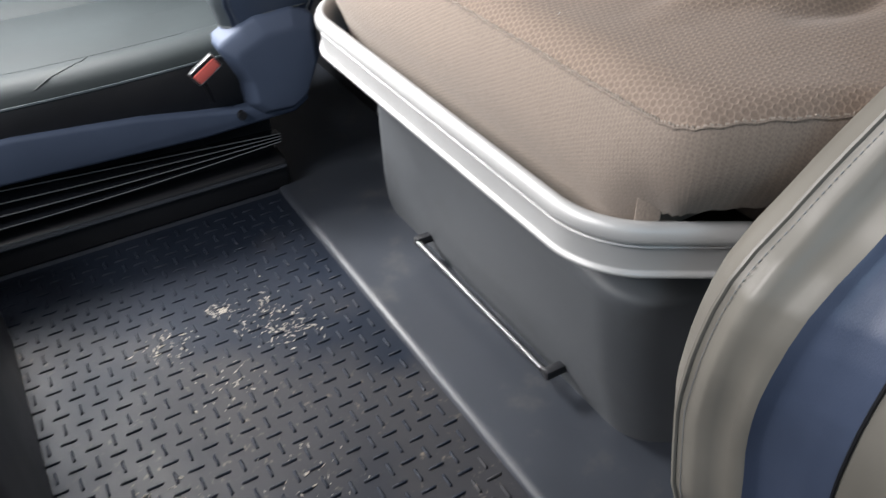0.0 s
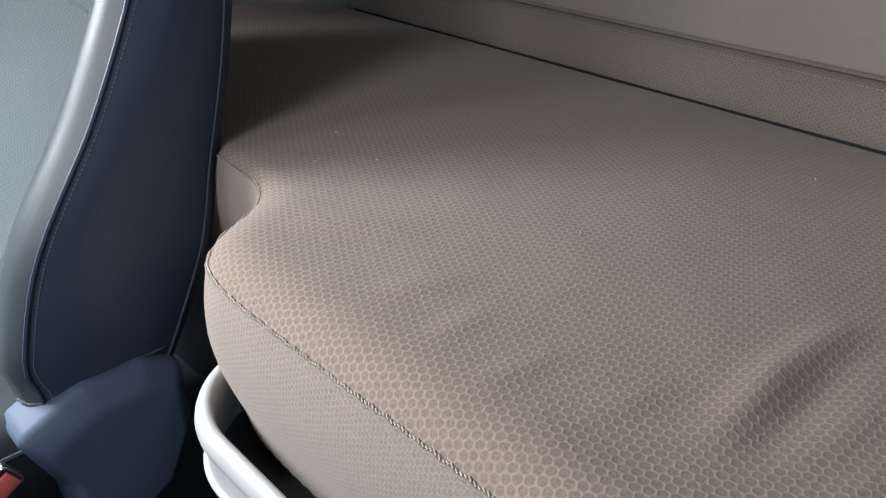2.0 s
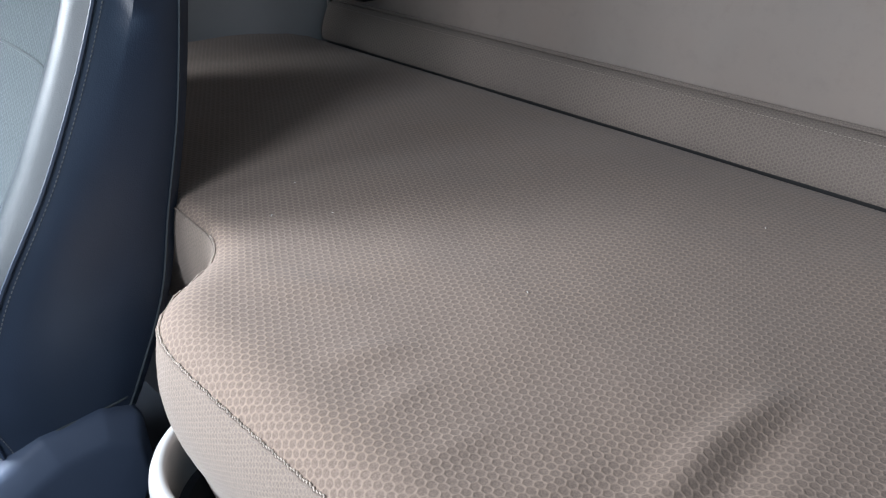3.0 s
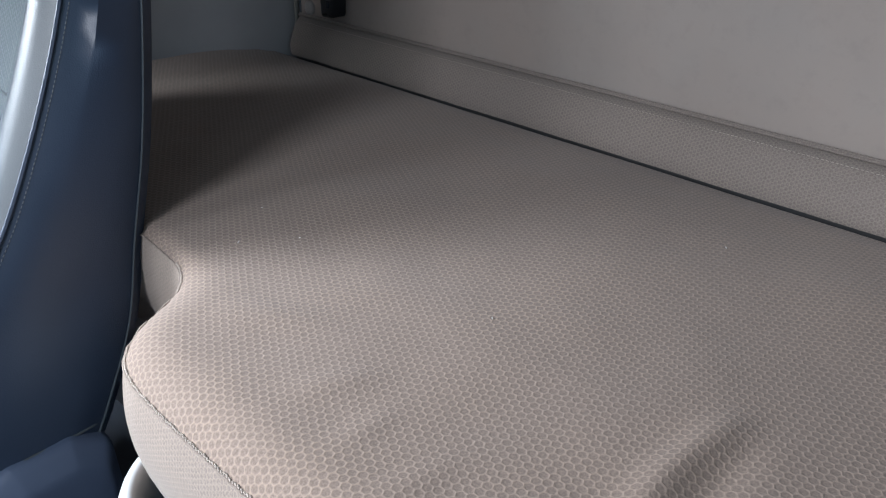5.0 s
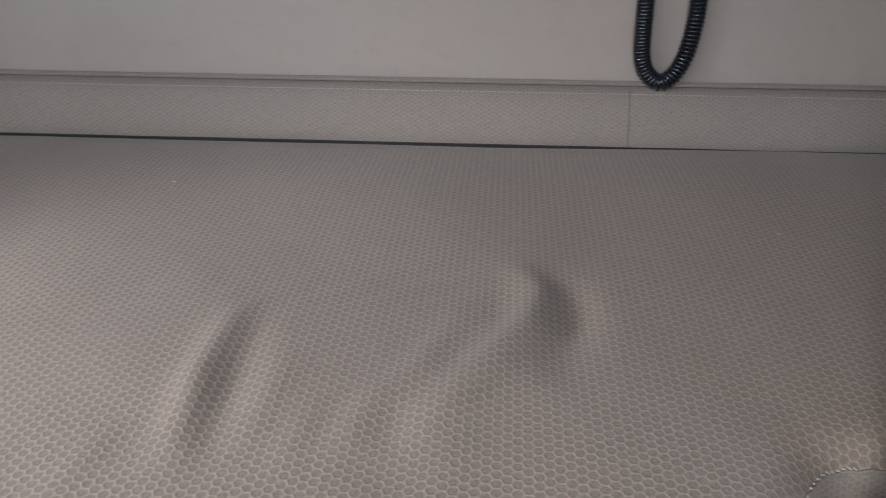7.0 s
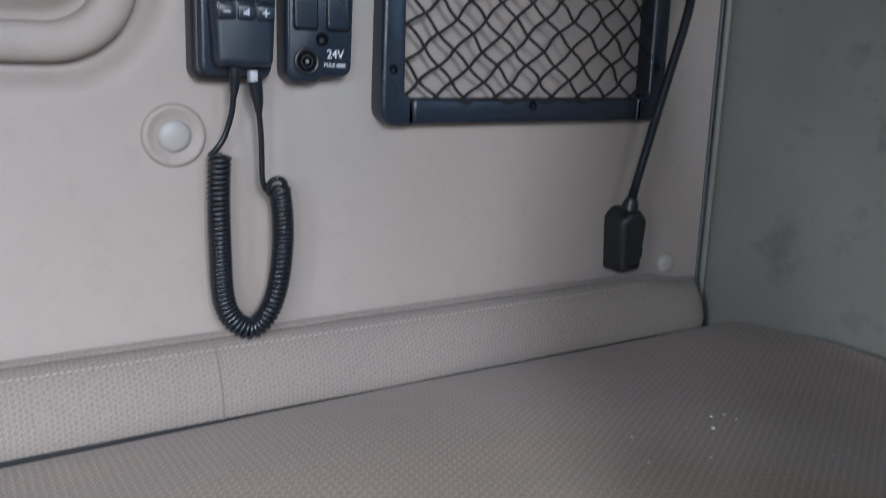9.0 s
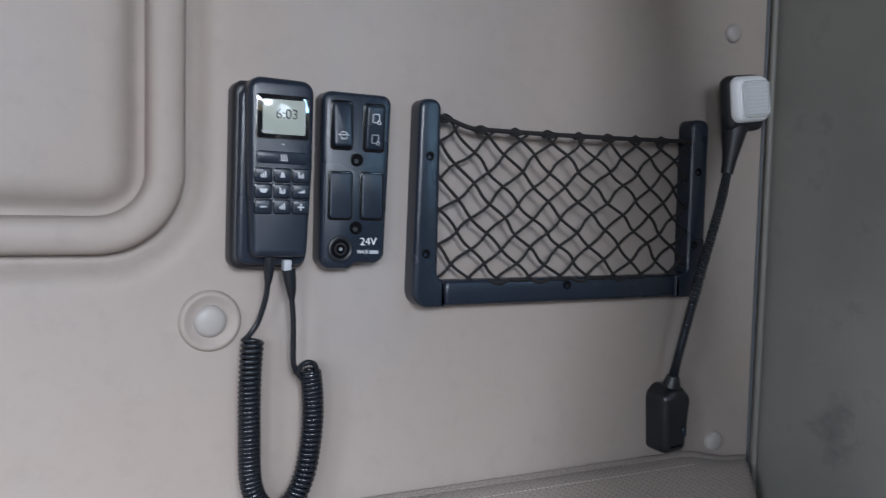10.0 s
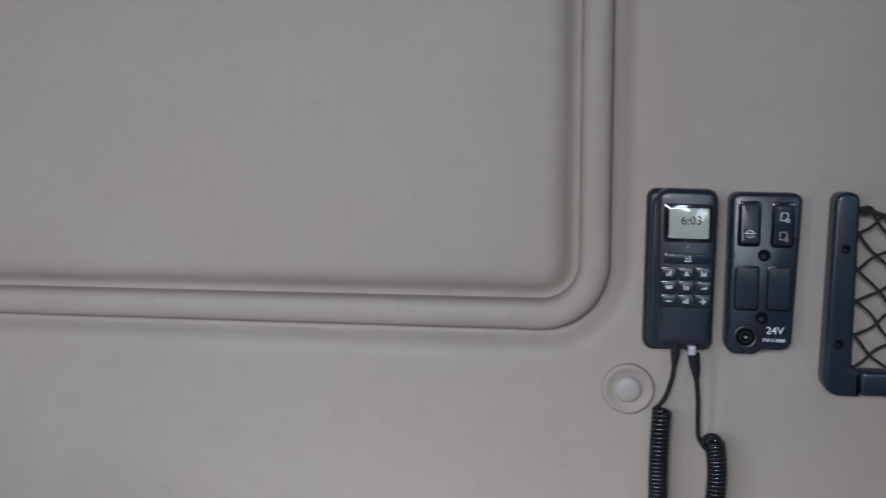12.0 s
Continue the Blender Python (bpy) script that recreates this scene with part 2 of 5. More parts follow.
M_NECK = grained("ribbed_steel", (0.13, 0.14, 0.155), 0.30, 900, 0.00005, 0.1, 0.1, metal=0.8)


# ---- mesh helpers ----
def hang(ob, parent):
    """Make ob, built in cab coordinates, a part of parent."""
    if parent is not None:
        ob.parent = parent
        if parent.type == "EMPTY":
            ob.matrix_parent_inverse = Matrix.Translation(parent.location).inverted()
    return ob


def part(name, bm, mat, parent=None, label="", smooth=40.0, m=None):
    me = bpy.data.meshes.new(name)
    bm.normal_update()
    bm.to_mesh(me)
    bm.free()
    me.materials.append(mat)
    if smooth:
        me.polygons.foreach_set("use_smooth", [True] * len(me.polygons))
        me.set_sharp_from_angle(angle=radians(smooth))
    ob = new(name, me)
    hang(ob, parent)
    if m is not None:
        ob.matrix_basis = m
    if label:
        ob["label"] = label
    return ob


def empty(name, x=0.0, y=0.0, z=0.0):
    ob = new(name)
    ob.location = (x, y, z)
    ob.empty_display_size = 0.02
    return ob


def rbox(x0, x1, y0, y1, z0, z1, r=0.003, seg=3, m=None, bm=None):
    """A box with rounded edges between the given limits."""
    own = bmesh.new()
    bmesh.ops.create_cube(own, size=1.0)
    bmesh.ops.scale(own, vec=(x1 - x0, y1 - y0, z1 - z0), verts=own.verts)
    bmesh.ops.translate(own, vec=((x0 + x1) / 2, (y0 + y1) / 2, (z0 + z1) / 2), verts=own.verts)
    if r > 0:
        bmesh.ops.bevel(own, geom=own.edges[:] + own.verts[:], offset=r, segments=seg, profile=0.5, affect="EDGES")
    if m is not None:
        bmesh.ops.transform(own, matrix=m, verts=own.verts)
    return merge(bm, own)


def merge(bm, own):
    if bm is None:
        return own
    me = bpy.data.meshes.new("joined")
    own.to_mesh(me)
    own.free()
    bm.from_mesh(me)
    bpy.data.meshes.remove(me)
    return bm


def rounded(points, radii, seg=6):
    """A closed outline in the plane with its corners rounded."""
    out, n = [], len(points)
    radii = [radii] * n if isinstance(radii, (int, float)) else radii
    for i in range(n):
        p, a, b = Vector(points[i]), Vector(points[i - 1]), Vector(points[(i + 1) % n])
        u, v = (a - p).normalized(), (b - p).normalized()
        half = u.angle(v) / 2
        if radii[i] <= 0 or abs(half - math.pi / 2) < 1e-3:
            out.append(tuple(p))
            continue
        cut = min(radii[i] / math.tan(half), (a - p).length * 0.49, (b - p).length * 0.49)
        r = cut * math.tan(half)
        c = p + (u + v).normalized() * (r / math.sin(half))
        s, e = p + u * cut - c, p + v * cut - c
        a0, turn = math.atan2(s.y, s.x), math.atan2(s.x * e.y - s.y * e.x, s.dot(e))
        for k in range(seg + 1):
            ang = a0 + turn * k / seg
            out.append((c.x + r * math.cos(ang), c.y + r * math.sin(ang)))
    return out


def slab(outline, lo, hi, axes="xzy", bevel=0.002, seg=2, bm=None):
    """An outline pushed along the third axis from lo to hi, its rim rounded on the hi side."""
    order = ["xyz".index(a) for a in axes]

    def place(u, v, w):
        p = [0.0, 0.0, 0.0]
        p[order[0]], p[order[1]], p[order[2]] = u, v, w
        return p

    sign = 1 if hi > lo else -1
    pts = [Vector(p) for p in outline]
    n = len(pts)
    area = sum(pts[i - 1].x * pts[i].y - pts[i].x * pts[i - 1].y for i in range(n))
    inward = []
    for i in range(n):
        a, b = (pts[i] - pts[i - 1]), (pts[(i + 1) % n] - pts[i])
        a = a.normalized() if a.length > 1e-9 else b.normalized()
        b = b.normalized() if b.length > 1e-9 else a
        t = (a + b)
        t = t.normalized() if t.length > 1e-6 else a
        inward.append(Vector((-t.y, t.x)) * (1 if area > 0 else -1))
    rings = [(0.0, lo)]
    for k in range(seg + 1):
        ang = math.pi / 2 * k / seg
        rings.append((bevel * (1 - math.cos(ang)), hi - sign * bevel * (1 - math.sin(ang))))
    own = bmesh.new()
    loops = [[own.verts.new(place(*(p + q * inset), w)) for p, q in zip(pts, inward)] for inset, w in rings]
    for one, two in zip(loops, loops[1:]):
        for i in range(n):
            own.faces.new((one[i - 1], one[i], two[i], two[i - 1]))
    own.faces.new(loops[-1])
    own.faces.new(loops[0])
    bmesh.ops.recalc_face_normals(own, faces=own.faces)
    return merge(bm, own)


def tube(points, radius, sides=10, closed=False, bm=None, caps=True):
    """A round rod along points; radius may vary from point to point."""
    pts = [Vector(p) for p in points]
    n = len(pts)
    rad = [radius] * n if isinstance(radius, (int, float)) else radius
    own = bmesh.new() if bm is None else bm
    tang = []
    for i in range(n):
        a = pts[i - 1] if (i > 0 or closed) else pts[i]
        b = pts[(i + 1) % n] if (i < n - 1 or closed) else pts[i]
        tang.append((b - a).normalized())
    up = Vector((0, 0, 1)) if abs(tang[0].z) < 0.9 else Vector((0, 1, 0))
    side = tang[0].cross(up).normalized()
    loops = []
    for i in range(n):
        side = (side - tang[i] * side.dot(tang[i])).normalized()
        other = tang[i].cross(side)
        loops.append([own.verts.new(pts[i] + (side * math.cos(a) + other * math.sin(a)) * rad[i]) for a in (2 * math.pi * k / sides for k in range(sides))])
    pairs = list(zip(loops, loops[1:])) + ([(loops[-1], loops[0])] if closed else [])
    for one, two in pairs:
        for k in range(sides):
            own.faces.new((one[k - 1], one[k], two[k], two[k - 1]))
    if caps and not closed:
        own.faces.new(loops[0])
        own.faces.new(loops[-1])
    return own


def smooth_line(points, steps=8):
    """A Catmull-Rom curve through the points."""
    p = [Vector(q) for q in points]
    p = [p[0] * 2 - p[1]] + p + [p[-1] * 2 - p[-2]]
    out = []
    for i in range(1, len(p) - 2):
        for k in range(steps):
            t = k / steps
            out.append(0.5 * ((2 * p[i]) + (p[i + 1] - p[i - 1]) * t + (2 * p[i - 1] - 5 * p[i] + 4 * p[i + 1] - p[i + 2]) * t * t
                              + (3 * p[i] - p[i - 1] - 3 * p[i + 1] + p[i + 2]) * t ** 3))
    return out + [p[-2]]


def ease(a, b, x):
    t = min(1.0, max(0.0, (x - a) / (b - a)))
    return t * t * (3 - 2 * t)


def table_value(table, x):
    """Linear reading of a short table of (x, value)."""
    if x <= table[0][0]:
        return table[0][1]
    for (a, va), (b, vb) in zip(table, table[1:]):
        if x <= b:
            return va + (vb - va) * (x - a) / (b - a)
    return table[-1][1]


def table_smooth(table, x):
    """A smooth reading of a short table of (x, value)."""
    if x <= table[0][0] or x >= table[-1][0]:
        return table_value(table, x)
    n = max(i for i in range(len(table) - 1) if table[i][0] <= x)
    (xa, ya), (xb, yb) = table[n], table[n + 1]
    before, after = table[max(0, n - 1)], table[min(len(table) - 1, n + 2)]
    ma = (yb - before[1]) / (xb - before[0])
    mb = (after[1] - ya) / (after[0] - xa)
    t, h = (x - xa) / (xb - xa), xb - xa
    return ya * (2 * t ** 3 - 3 * t * t + 1) + ma * h * (t ** 3 - 2 * t * t + t) + yb * (3 * t * t - 2 * t ** 3) + mb * h * (t ** 3 - t * t)


def sheet(rows, uv=None, bm=None):
    """A surface over rows of points."""
    own = bmesh.new() if bm is None else bm
    grid = [[own.verts.new(p) for p in row] for row in rows]
    layer = own.loops.layers.uv.new("UVMap") if uv else None
    for i in range(len(grid) - 1):
        for j in range(len(grid[0]) - 1):
            f = own.faces.new((grid[i][j], grid[i][j + 1], grid[i + 1][j + 1], grid[i + 1][j]))
            if uv:
                for loop, (a, b) in zip(f.loops, ((i, j), (i, j + 1), (i + 1, j + 1), (i + 1, j))):
                    loop[layer].uv = uv[a][b]
    return own


def letters(text, size, x, y, z, mat, parent, name="lettering", m=None):
    """Raised print that faces the front of the cab, from Blender's own font."""
    cu = bpy.data.curves.new("print", "FONT")
    cu.body, cu.size, cu.extrude, cu.align_x, cu.align_y = text, size, 0.00015, "CENTER", "CENTER"
    ob = new("print", cu)
    me = bpy.data.meshes.new_from_object(ob.evaluated_get(bpy.context.evaluated_depsgraph_get()))
    bpy.data.objects.remove(ob)
    bpy.data.curves.remove(cu)
    me.name = name
    me.materials.clear()
    me.materials.append(mat)
    me.transform(pose(x, y, z, 90, 0, 0))
    if m is not None:
        me.transform(m)
    return hang(new(name, me), parent)


# ---- the cab shell ----
MZ = 0.705          # mattress top at the rear wall
FZ = 0.165         # floor mat
SIDE_PLAN = [(1.100, 0.0), (1.104, -0.03), (1.126, -0.11), (1.162, -0.24), (1.190, -0.5), (1.205, -0.9)]


def rear_wall():
    bm = rbox(-1.3, 1.3, 0.019, 0.065, -0.1, 2.05, 0)
    wall = tagged(part("wall_rear", bm, M_WALL), "beige-grey vinyl-covered rear wall of a lorry cab with a pressed panel rib", "wall", kind="structure")
    # a flat rounded band frames the middle panel; the vinyl dips into a soft groove on either side of it
    mid = rounded([(-0.85, 1.029), (0.386, 1.029), (0.386, 1.85), (-0.85, 1.85)], 0.058, 14)
    fine = []
    for (ax, az), (bx, bz) in zip(mid, mid[1:] + mid[:1]):
        cuts = max(1, int(math.dist((ax, az), (bx, bz)) / 0.008))
        fine += [(ax + (bx - ax) * k / cuts, az + (bz - az) * k / cuts) for k in range(cuts)]
    mid = fine
    n = len(mid)

    def ring(offset, y):
        row = []
        for i in range(n + 1):
            a, p, b = Vector(mid[(i - 1) % n]), Vector(mid[i % n]), Vector(mid[(i + 1) % n])
            t = ((p - a).normalized() + (b - p).normalized()).normalized()
            row.append((p.x + t.y * offset, y + (0.0009 * noise.noise((p.x * 45, p.y * 45, offset * 110)) + 0.0008 * noise.noise((p.x * 110, p.y * 110, offset * 160)) if abs(y) > 0.001 else 0.0), p.y - t.x * offset))
        return row

    def skin(name, rows, label):
        own = sheet(rows)
        bmesh.ops.remove_doubles(own, verts=own.verts, dist=1e-6)
        own.normal_update()
        if sum(f.normal.y * f.calc_area() for f in own.faces) > 0:
            bmesh.ops.reverse_faces(own, faces=own.faces)
        return part(name, own, M_WALL, wall, label, smooth=50)

    dip = [(0.0, 0.0175), (0.005, 0.0172), (0.009, 0.0150), (0.014, 0.0095), (0.019, 0.0045), (0.026, 0.0012), (0.036, 0.0)]
    skin("panel_rib", [ring(o, y) for o, y in ((-0.0168, 0.0185), (-0.0164, 0.0090), (-0.0156, 0.0030), (-0.0138, -0.0010), (-0.0108, -0.0036), (-0.006, -0.0052), (0.0, -0.0056), (0.006, -0.0052), (0.0108, -0.0036), (0.0138, -0.0010), (0.0156, 0.0030), (0.0164, 0.0090), (0.0168, 0.0185))], "flat rounded band pressed into the wall")
    inner = [ring(-0.0165 - o, y) for o, y in dip]
    cx, cz = -0.232, 1.44
    inner += [[(cx + (x - cx) * k, 0.0, cz + (z - cz) * k) for x, _, z in inner[-1]] for k in (0.8, 0.4, 0.001)]
    skin("inner_panel", inner, "slightly mottled middle panel")
    outer = [ring(0.0165 + o, y) for o, y in dip]
    edge = []
    for x, _, z in outer[-1]:
        k = min((1.3 / abs(x)) if abs(x) > 1e-6 else 99, ((2.05 - cz) / (z - cz)) if z > cz else ((-0.1 - cz) / (z - cz)) if z < cz else 99)
        edge.append((x * min(k, 99) if abs(x * k) <= 1.3 else math.copysign(1.3, x), 0.0, cz + (z - cz) * k))
    skin("outer_panel", outer + [edge], "vinyl skin around the band")
    corners = bmesh.new()
    for x in (-1.3, 1.3):
        for z in (-0.1, 2.05):
            near = sorted(edge, key=lambda p: (p[0] - x) ** 2 + (p[2] - z) ** 2)
            side = [p for p in near if abs(p[0] - x) < 1e-6][:1]
            flat = [p for p in near if abs(p[2] - z) < 1e-6][:1]
            if side and flat and side[0] != flat[0]:
                f = corners.faces.new([corners.verts.new(v) for v in ((x, 0.0, z), side[0], flat[0])])
                f.normal_update()
                if f.normal.y > 0:
                    f.normal_flip()
    if corners.faces:
        part("corner_skin", corners, M_WALL, wall, smooth=0)
    return wall


rear_wall()


def side_wall(name, sign, label, mat):
    inset = 0.03 if sign < 0 else 0.0
    plan = smooth_line([(sign * (x - inset * ease(-0.3, 0.0, y)), y, 0) for x, y in SIDE_PLAN], 6)
    inner = [(p.x, p.y) for p in plan]
    outer = [(x + sign * 0.05, y) for x, y in reversed(inner)]
    bm = slab(inner + outer, -0.1, 2.05, "xyz", 0, 1)
    y0, y1 = -0.9, -2.2
    for a, b, lo, hi in ((y1, y0, -0.1, 1.05), (y1, y0, 1.75, 2.05), (-0.915, y0, 1.05, 1.75), (y1, -1.82, 1.05, 1.75)):
        x = sign * 1.205
        rbox(min(x, x + sign * 0.05), max(x, x + sign * 0.05), a, b, lo, hi, 0, bm=bm)
    return tagged(part(name, bm, mat, smooth=50), label, "wall", kind="structure")


side_wall("wall_left", -1, "grey moulded side wall behind the passenger seat, coloured paler for its light", M_SIDE_LIT)
side_wall("wall_right", 1, "greenish grey moulded side wall beside the bunk, coloured darker for its shade, scuffed", M_SIDE_SHADED)


def corner_trim(name, sign):
    x = sign * (1.096 if sign > 0 else 1.066)
    pts = [(x, -0.006, 0.55), (x, -0.006, 2.04)]
    tagged(part(name, tube(pts, 0.0042, 10), M_SIDE_SHADED), "pale edge of the side panel where it meets the rear wall", "trim", kind="structure")
    gap = [(x - sign * 0.0062, -0.001, 0.55), (x - sign * 0.0062, -0.001, 2.04)]
    tagged(part("trim_joint", tube(gap, 0.0022, 8), M_BOX), "dark rubber joint in the corner of the cab", "trim", kind="structure")


corner_trim("trim_right", 1)
corner_trim("trim_left", -1)

tagged(part("ceiling", rbox(-1.26, 1.26, -2.3, 0.05, 2.05, 2.1, 0), M_CEIL), "grey cloth headliner of the cab", "ceiling", kind="structure")
tagged(part("floor", rbox(-1.26, 1.26, -2.3, 0.05, 0.05, 0.15, 0), M_SILL), "dark vinyl cab floor", "floor", kind="structure")
front = rbox(-1.26, 1.26, -2.3, -2.2, -0.1, 1.1, 0)
rbox(-1.26, 1.26, -2.3, -2.2, 1.9, 2.1, 0, bm=front)
tagged(part("wall_front", front, M_CHARCOAL), "dark front bulkhead below and above the windscreen", "wall", kind="structure")


# ---- floor mat with its tread ----
def floor_mat():
    mat = tagged(part("floor_mat", rbox(-0.478, 1.15, -2.1, -0.806, 0.150, FZ, 0.004, 2), M_MAT),
                 "black rubber floor mat with raised bar tread, dusty", "floor mat")

    def bar(along):
        own = bmesh.new()
        l, w, h = (0.0108, 0.0020, 0.0021)
        base = rounded([(-l, -w), (l, -w), (l, w), (-l, w)], 0.0021, 3)
        base = [(y, x) for x, y in base][::-1] if along == "y" else base
        slab(base, -0.0005, h, "xyz", 0.0009, 1, bm=own)
        me = bpy.data.meshes.new("tread_bar")
        own.to_mesh(me)
        own.free()
        me.materials.append(M_MAT)
        me.polygons.foreach_set("use_smooth", [True] * len(me.polygons))
        me.set_sharp_from_angle(angle=radians(50))
        return me

    kinds = [bar("y"), bar("x")]
    shapes = [([tuple(v.co) for v in me.vertices], [tuple(p.vertices) for p in me.polygons]) for me in kinds]
    verts, faces = [], []
    step, made = 0.0265, 0
    places = []
    for i in range(int((1.12 + 0.45) / step)):
        for j in range(int((2.05 - 0.82) / step)):
            x, y = -0.45 + i * step, -0.83 - j * step
            places.append((abs(x - 0.1) + abs(y + 1.02), x, y, (i + j) % 2))
    places.sort()
    for _, x, y, kind in places:
        if made < 300:
            ob = new("tread_bar", kinds[kind])
            ob.location = (x, y, FZ)
            ob.parent = mat
            made += 1
        else:
            start = len(verts)
            verts += [(x + a, y + b, FZ + c) for a, b, c in shapes[kind][0]]
            faces += [tuple(start + n for n in f) for f in shapes[kind][1]]
    me = bpy.data.meshes.new("tread")
    me.from_pydata(verts, [], faces)
    me.materials.append(M_MAT)
    me.polygons.foreach_set("use_smooth", [True] * len(me.polygons))
    me.set_sharp_from_angle(angle=radians(50))
    tagged(hang(new("tread", me), mat), "raised rubber tread bars", kind="stuff")
    return mat


def crumbs(name, label, spots, size, mat, z):
    """Dry mud flakes lying about a few spots."""
    rnd = random.Random(7)
    bm = bmesh.new()
    for cx, cy, rx, ry, n in spots:
        for _ in range(n):
            x, y = cx + rnd.gauss(0, rx), cy + rnd.gauss(0, ry)
            r = size * rnd.uniform(0.5, 1.6)
            own = bmesh.new()
            bmesh.ops.create_icosphere(own, subdivisions=1, radius=r)
            lx, bend = rnd.choice((1.1, 1.6, 2.6, 3.6)), rnd.uniform(-0.5, 0.5)
            for v in own.verts:
                x1 = v.co.x * lx
                v.co = Vector((x1 * rnd.uniform(0.8, 1.2), v.co.y * rnd.uniform(0.5, 1.0) + bend * x1 * x1 / r * 0.12, v.co.z * 0.4))
            bmesh.ops.rotate(own, matrix=Matrix.Rotation(rnd.uniform(0, 6.28), 3, "Z"), verts=own.verts)
            bmesh.ops.translate(own, vec=(x, y, z + r * 0.25), verts=own.verts)
            merge(bm, own)
    return tagged(part(name, bm, mat), label, "dirt", kind="stuff")


# ---- bunk ----
def front_line(x):
    """How far the mattress reaches forward at x: the middle stands out between the seats."""
    left = [(-1.12, -0.604), (-0.55, -0.612), (-0.48, -0.617), (-0.43, -0.622), (-0.402, -0.628), (-0.386, -0.637), (-0.371, -0.653), (-0.359, -0.678), (-0.347, -0.702), (-0.329, -0.722), (-0.304, -0.734), (-0.265, -0.740), (-0.15, -0.741),
            (0.28, -0.740), (0.36, -0.739), (0.395, -0.736), (0.415, -0.730), (0.429, -0.720), (0.440, -0.706), (0.453, -0.686), (0.466, -0.664), (0.479, -0.641), (0.490, -0.621), (0.503, -0.604), (0.525, -0.596), (0.58, -0.594), (1.12, -0.594)]
    return table_smooth(left, x)


RIDGES = [  # creases in the cover: a chain of x, y, then half-width and height
    ([(0.096, -0.625), (0.090, -0.545), (0.095, -0.470)], 0.012, 0.0076),
    ([(0.235, -0.615), (0.263, -0.571), (0.293, -0.52), (0.320, -0.473), (0.333, -0.43), (0.316, -0.388)], 0.015, 0.0100),
    ([(0.205, -0.60), (0.241, -0.534), (0.274, -0.459)], 0.011, 0.0052), ([(0.195, -0.62), (0.220, -0.545)], 0.009, 0.0028),
    ([(0.138, -0.61), (0.150, -0.530)], 0.009, 0.0028), ([(0.165, -0.63), (0.180, -0.58)], 0.008, 0.003), ([(0.255, -0.640), (0.285, -0.600)], 0.010, 0.0024),
    ([(-0.030, -0.695), (-0.016, -0.630)], 0.010, 0.0024), ([(-0.088, -0.68), (-0.086, -0.63)], 0.011, 0.0024), ([(-0.16, -0.665), (-0.13, -0.61)], 0.013, 0.003),
    ([(0.035, -0.67), (0.052, -0.61)], 0.010, 0.0022), ([(-0.31, -0.64), (-0.22, -0.59)], 0.018, 0.003),
]
DENTS = [(0.358, -0.452, 0.017, 0.045, 0.0085), (0.118, -0.55, 0.012, 0.075, 0.0034), (0.345, -0.505, 0.018, 0.035, 0.004), (0.300, -0.455, 0.010, 0.030, 0.0024), (0.235, -0.60, 0.014, 0.035, 0.003)]


def bed_height(x, y):
    z = MZ + 0.011 * ease(-0.03, -0.22, y) - 0.004 * ease(-0.5, -0.72, y) - (0.005 - 0.003 * ease(0.30, 0.60, x)) * ease(-0.085, -0.054, y)
    z += (0.004 * noise.noise((x * 5, y * 6, 0.3)) + 0.0012 * noise.noise((x * 15, y * 17, 2.3))) * (0.2 + 0.8 * ease(-0.05, -0.15, y))
    for chain, w, h in RIDGES:
        near, along, total = 9.0, 0.0, 0.0
        for (ax, ay), (bx, by) in zip(chain, chain[1:]):
            size = math.hypot(bx - ax, by - ay)
            k = min(1.0, max(0.0, ((x - ax) * (bx - ax) + (y - ay) * (by - ay)) / size ** 2))
            dist = math.hypot(x - ax - (bx - ax) * k, y - ay - (by - ay) * k)
            if dist < near:
                near, along = dist, total + k * size
            total += size
        if near < 4 * w:
            z += h * math.exp(-((near / w) ** 2)) * max(0.0, math.sin(math.pi * (0.06 + 0.88 * along / total))) ** 0.7
    for cx, cy, rx, ry, h in DENTS:
        z -= h * math.exp(-(((x - cx) / rx) ** 2) - ((y - cy) / ry) ** 2)
    return z


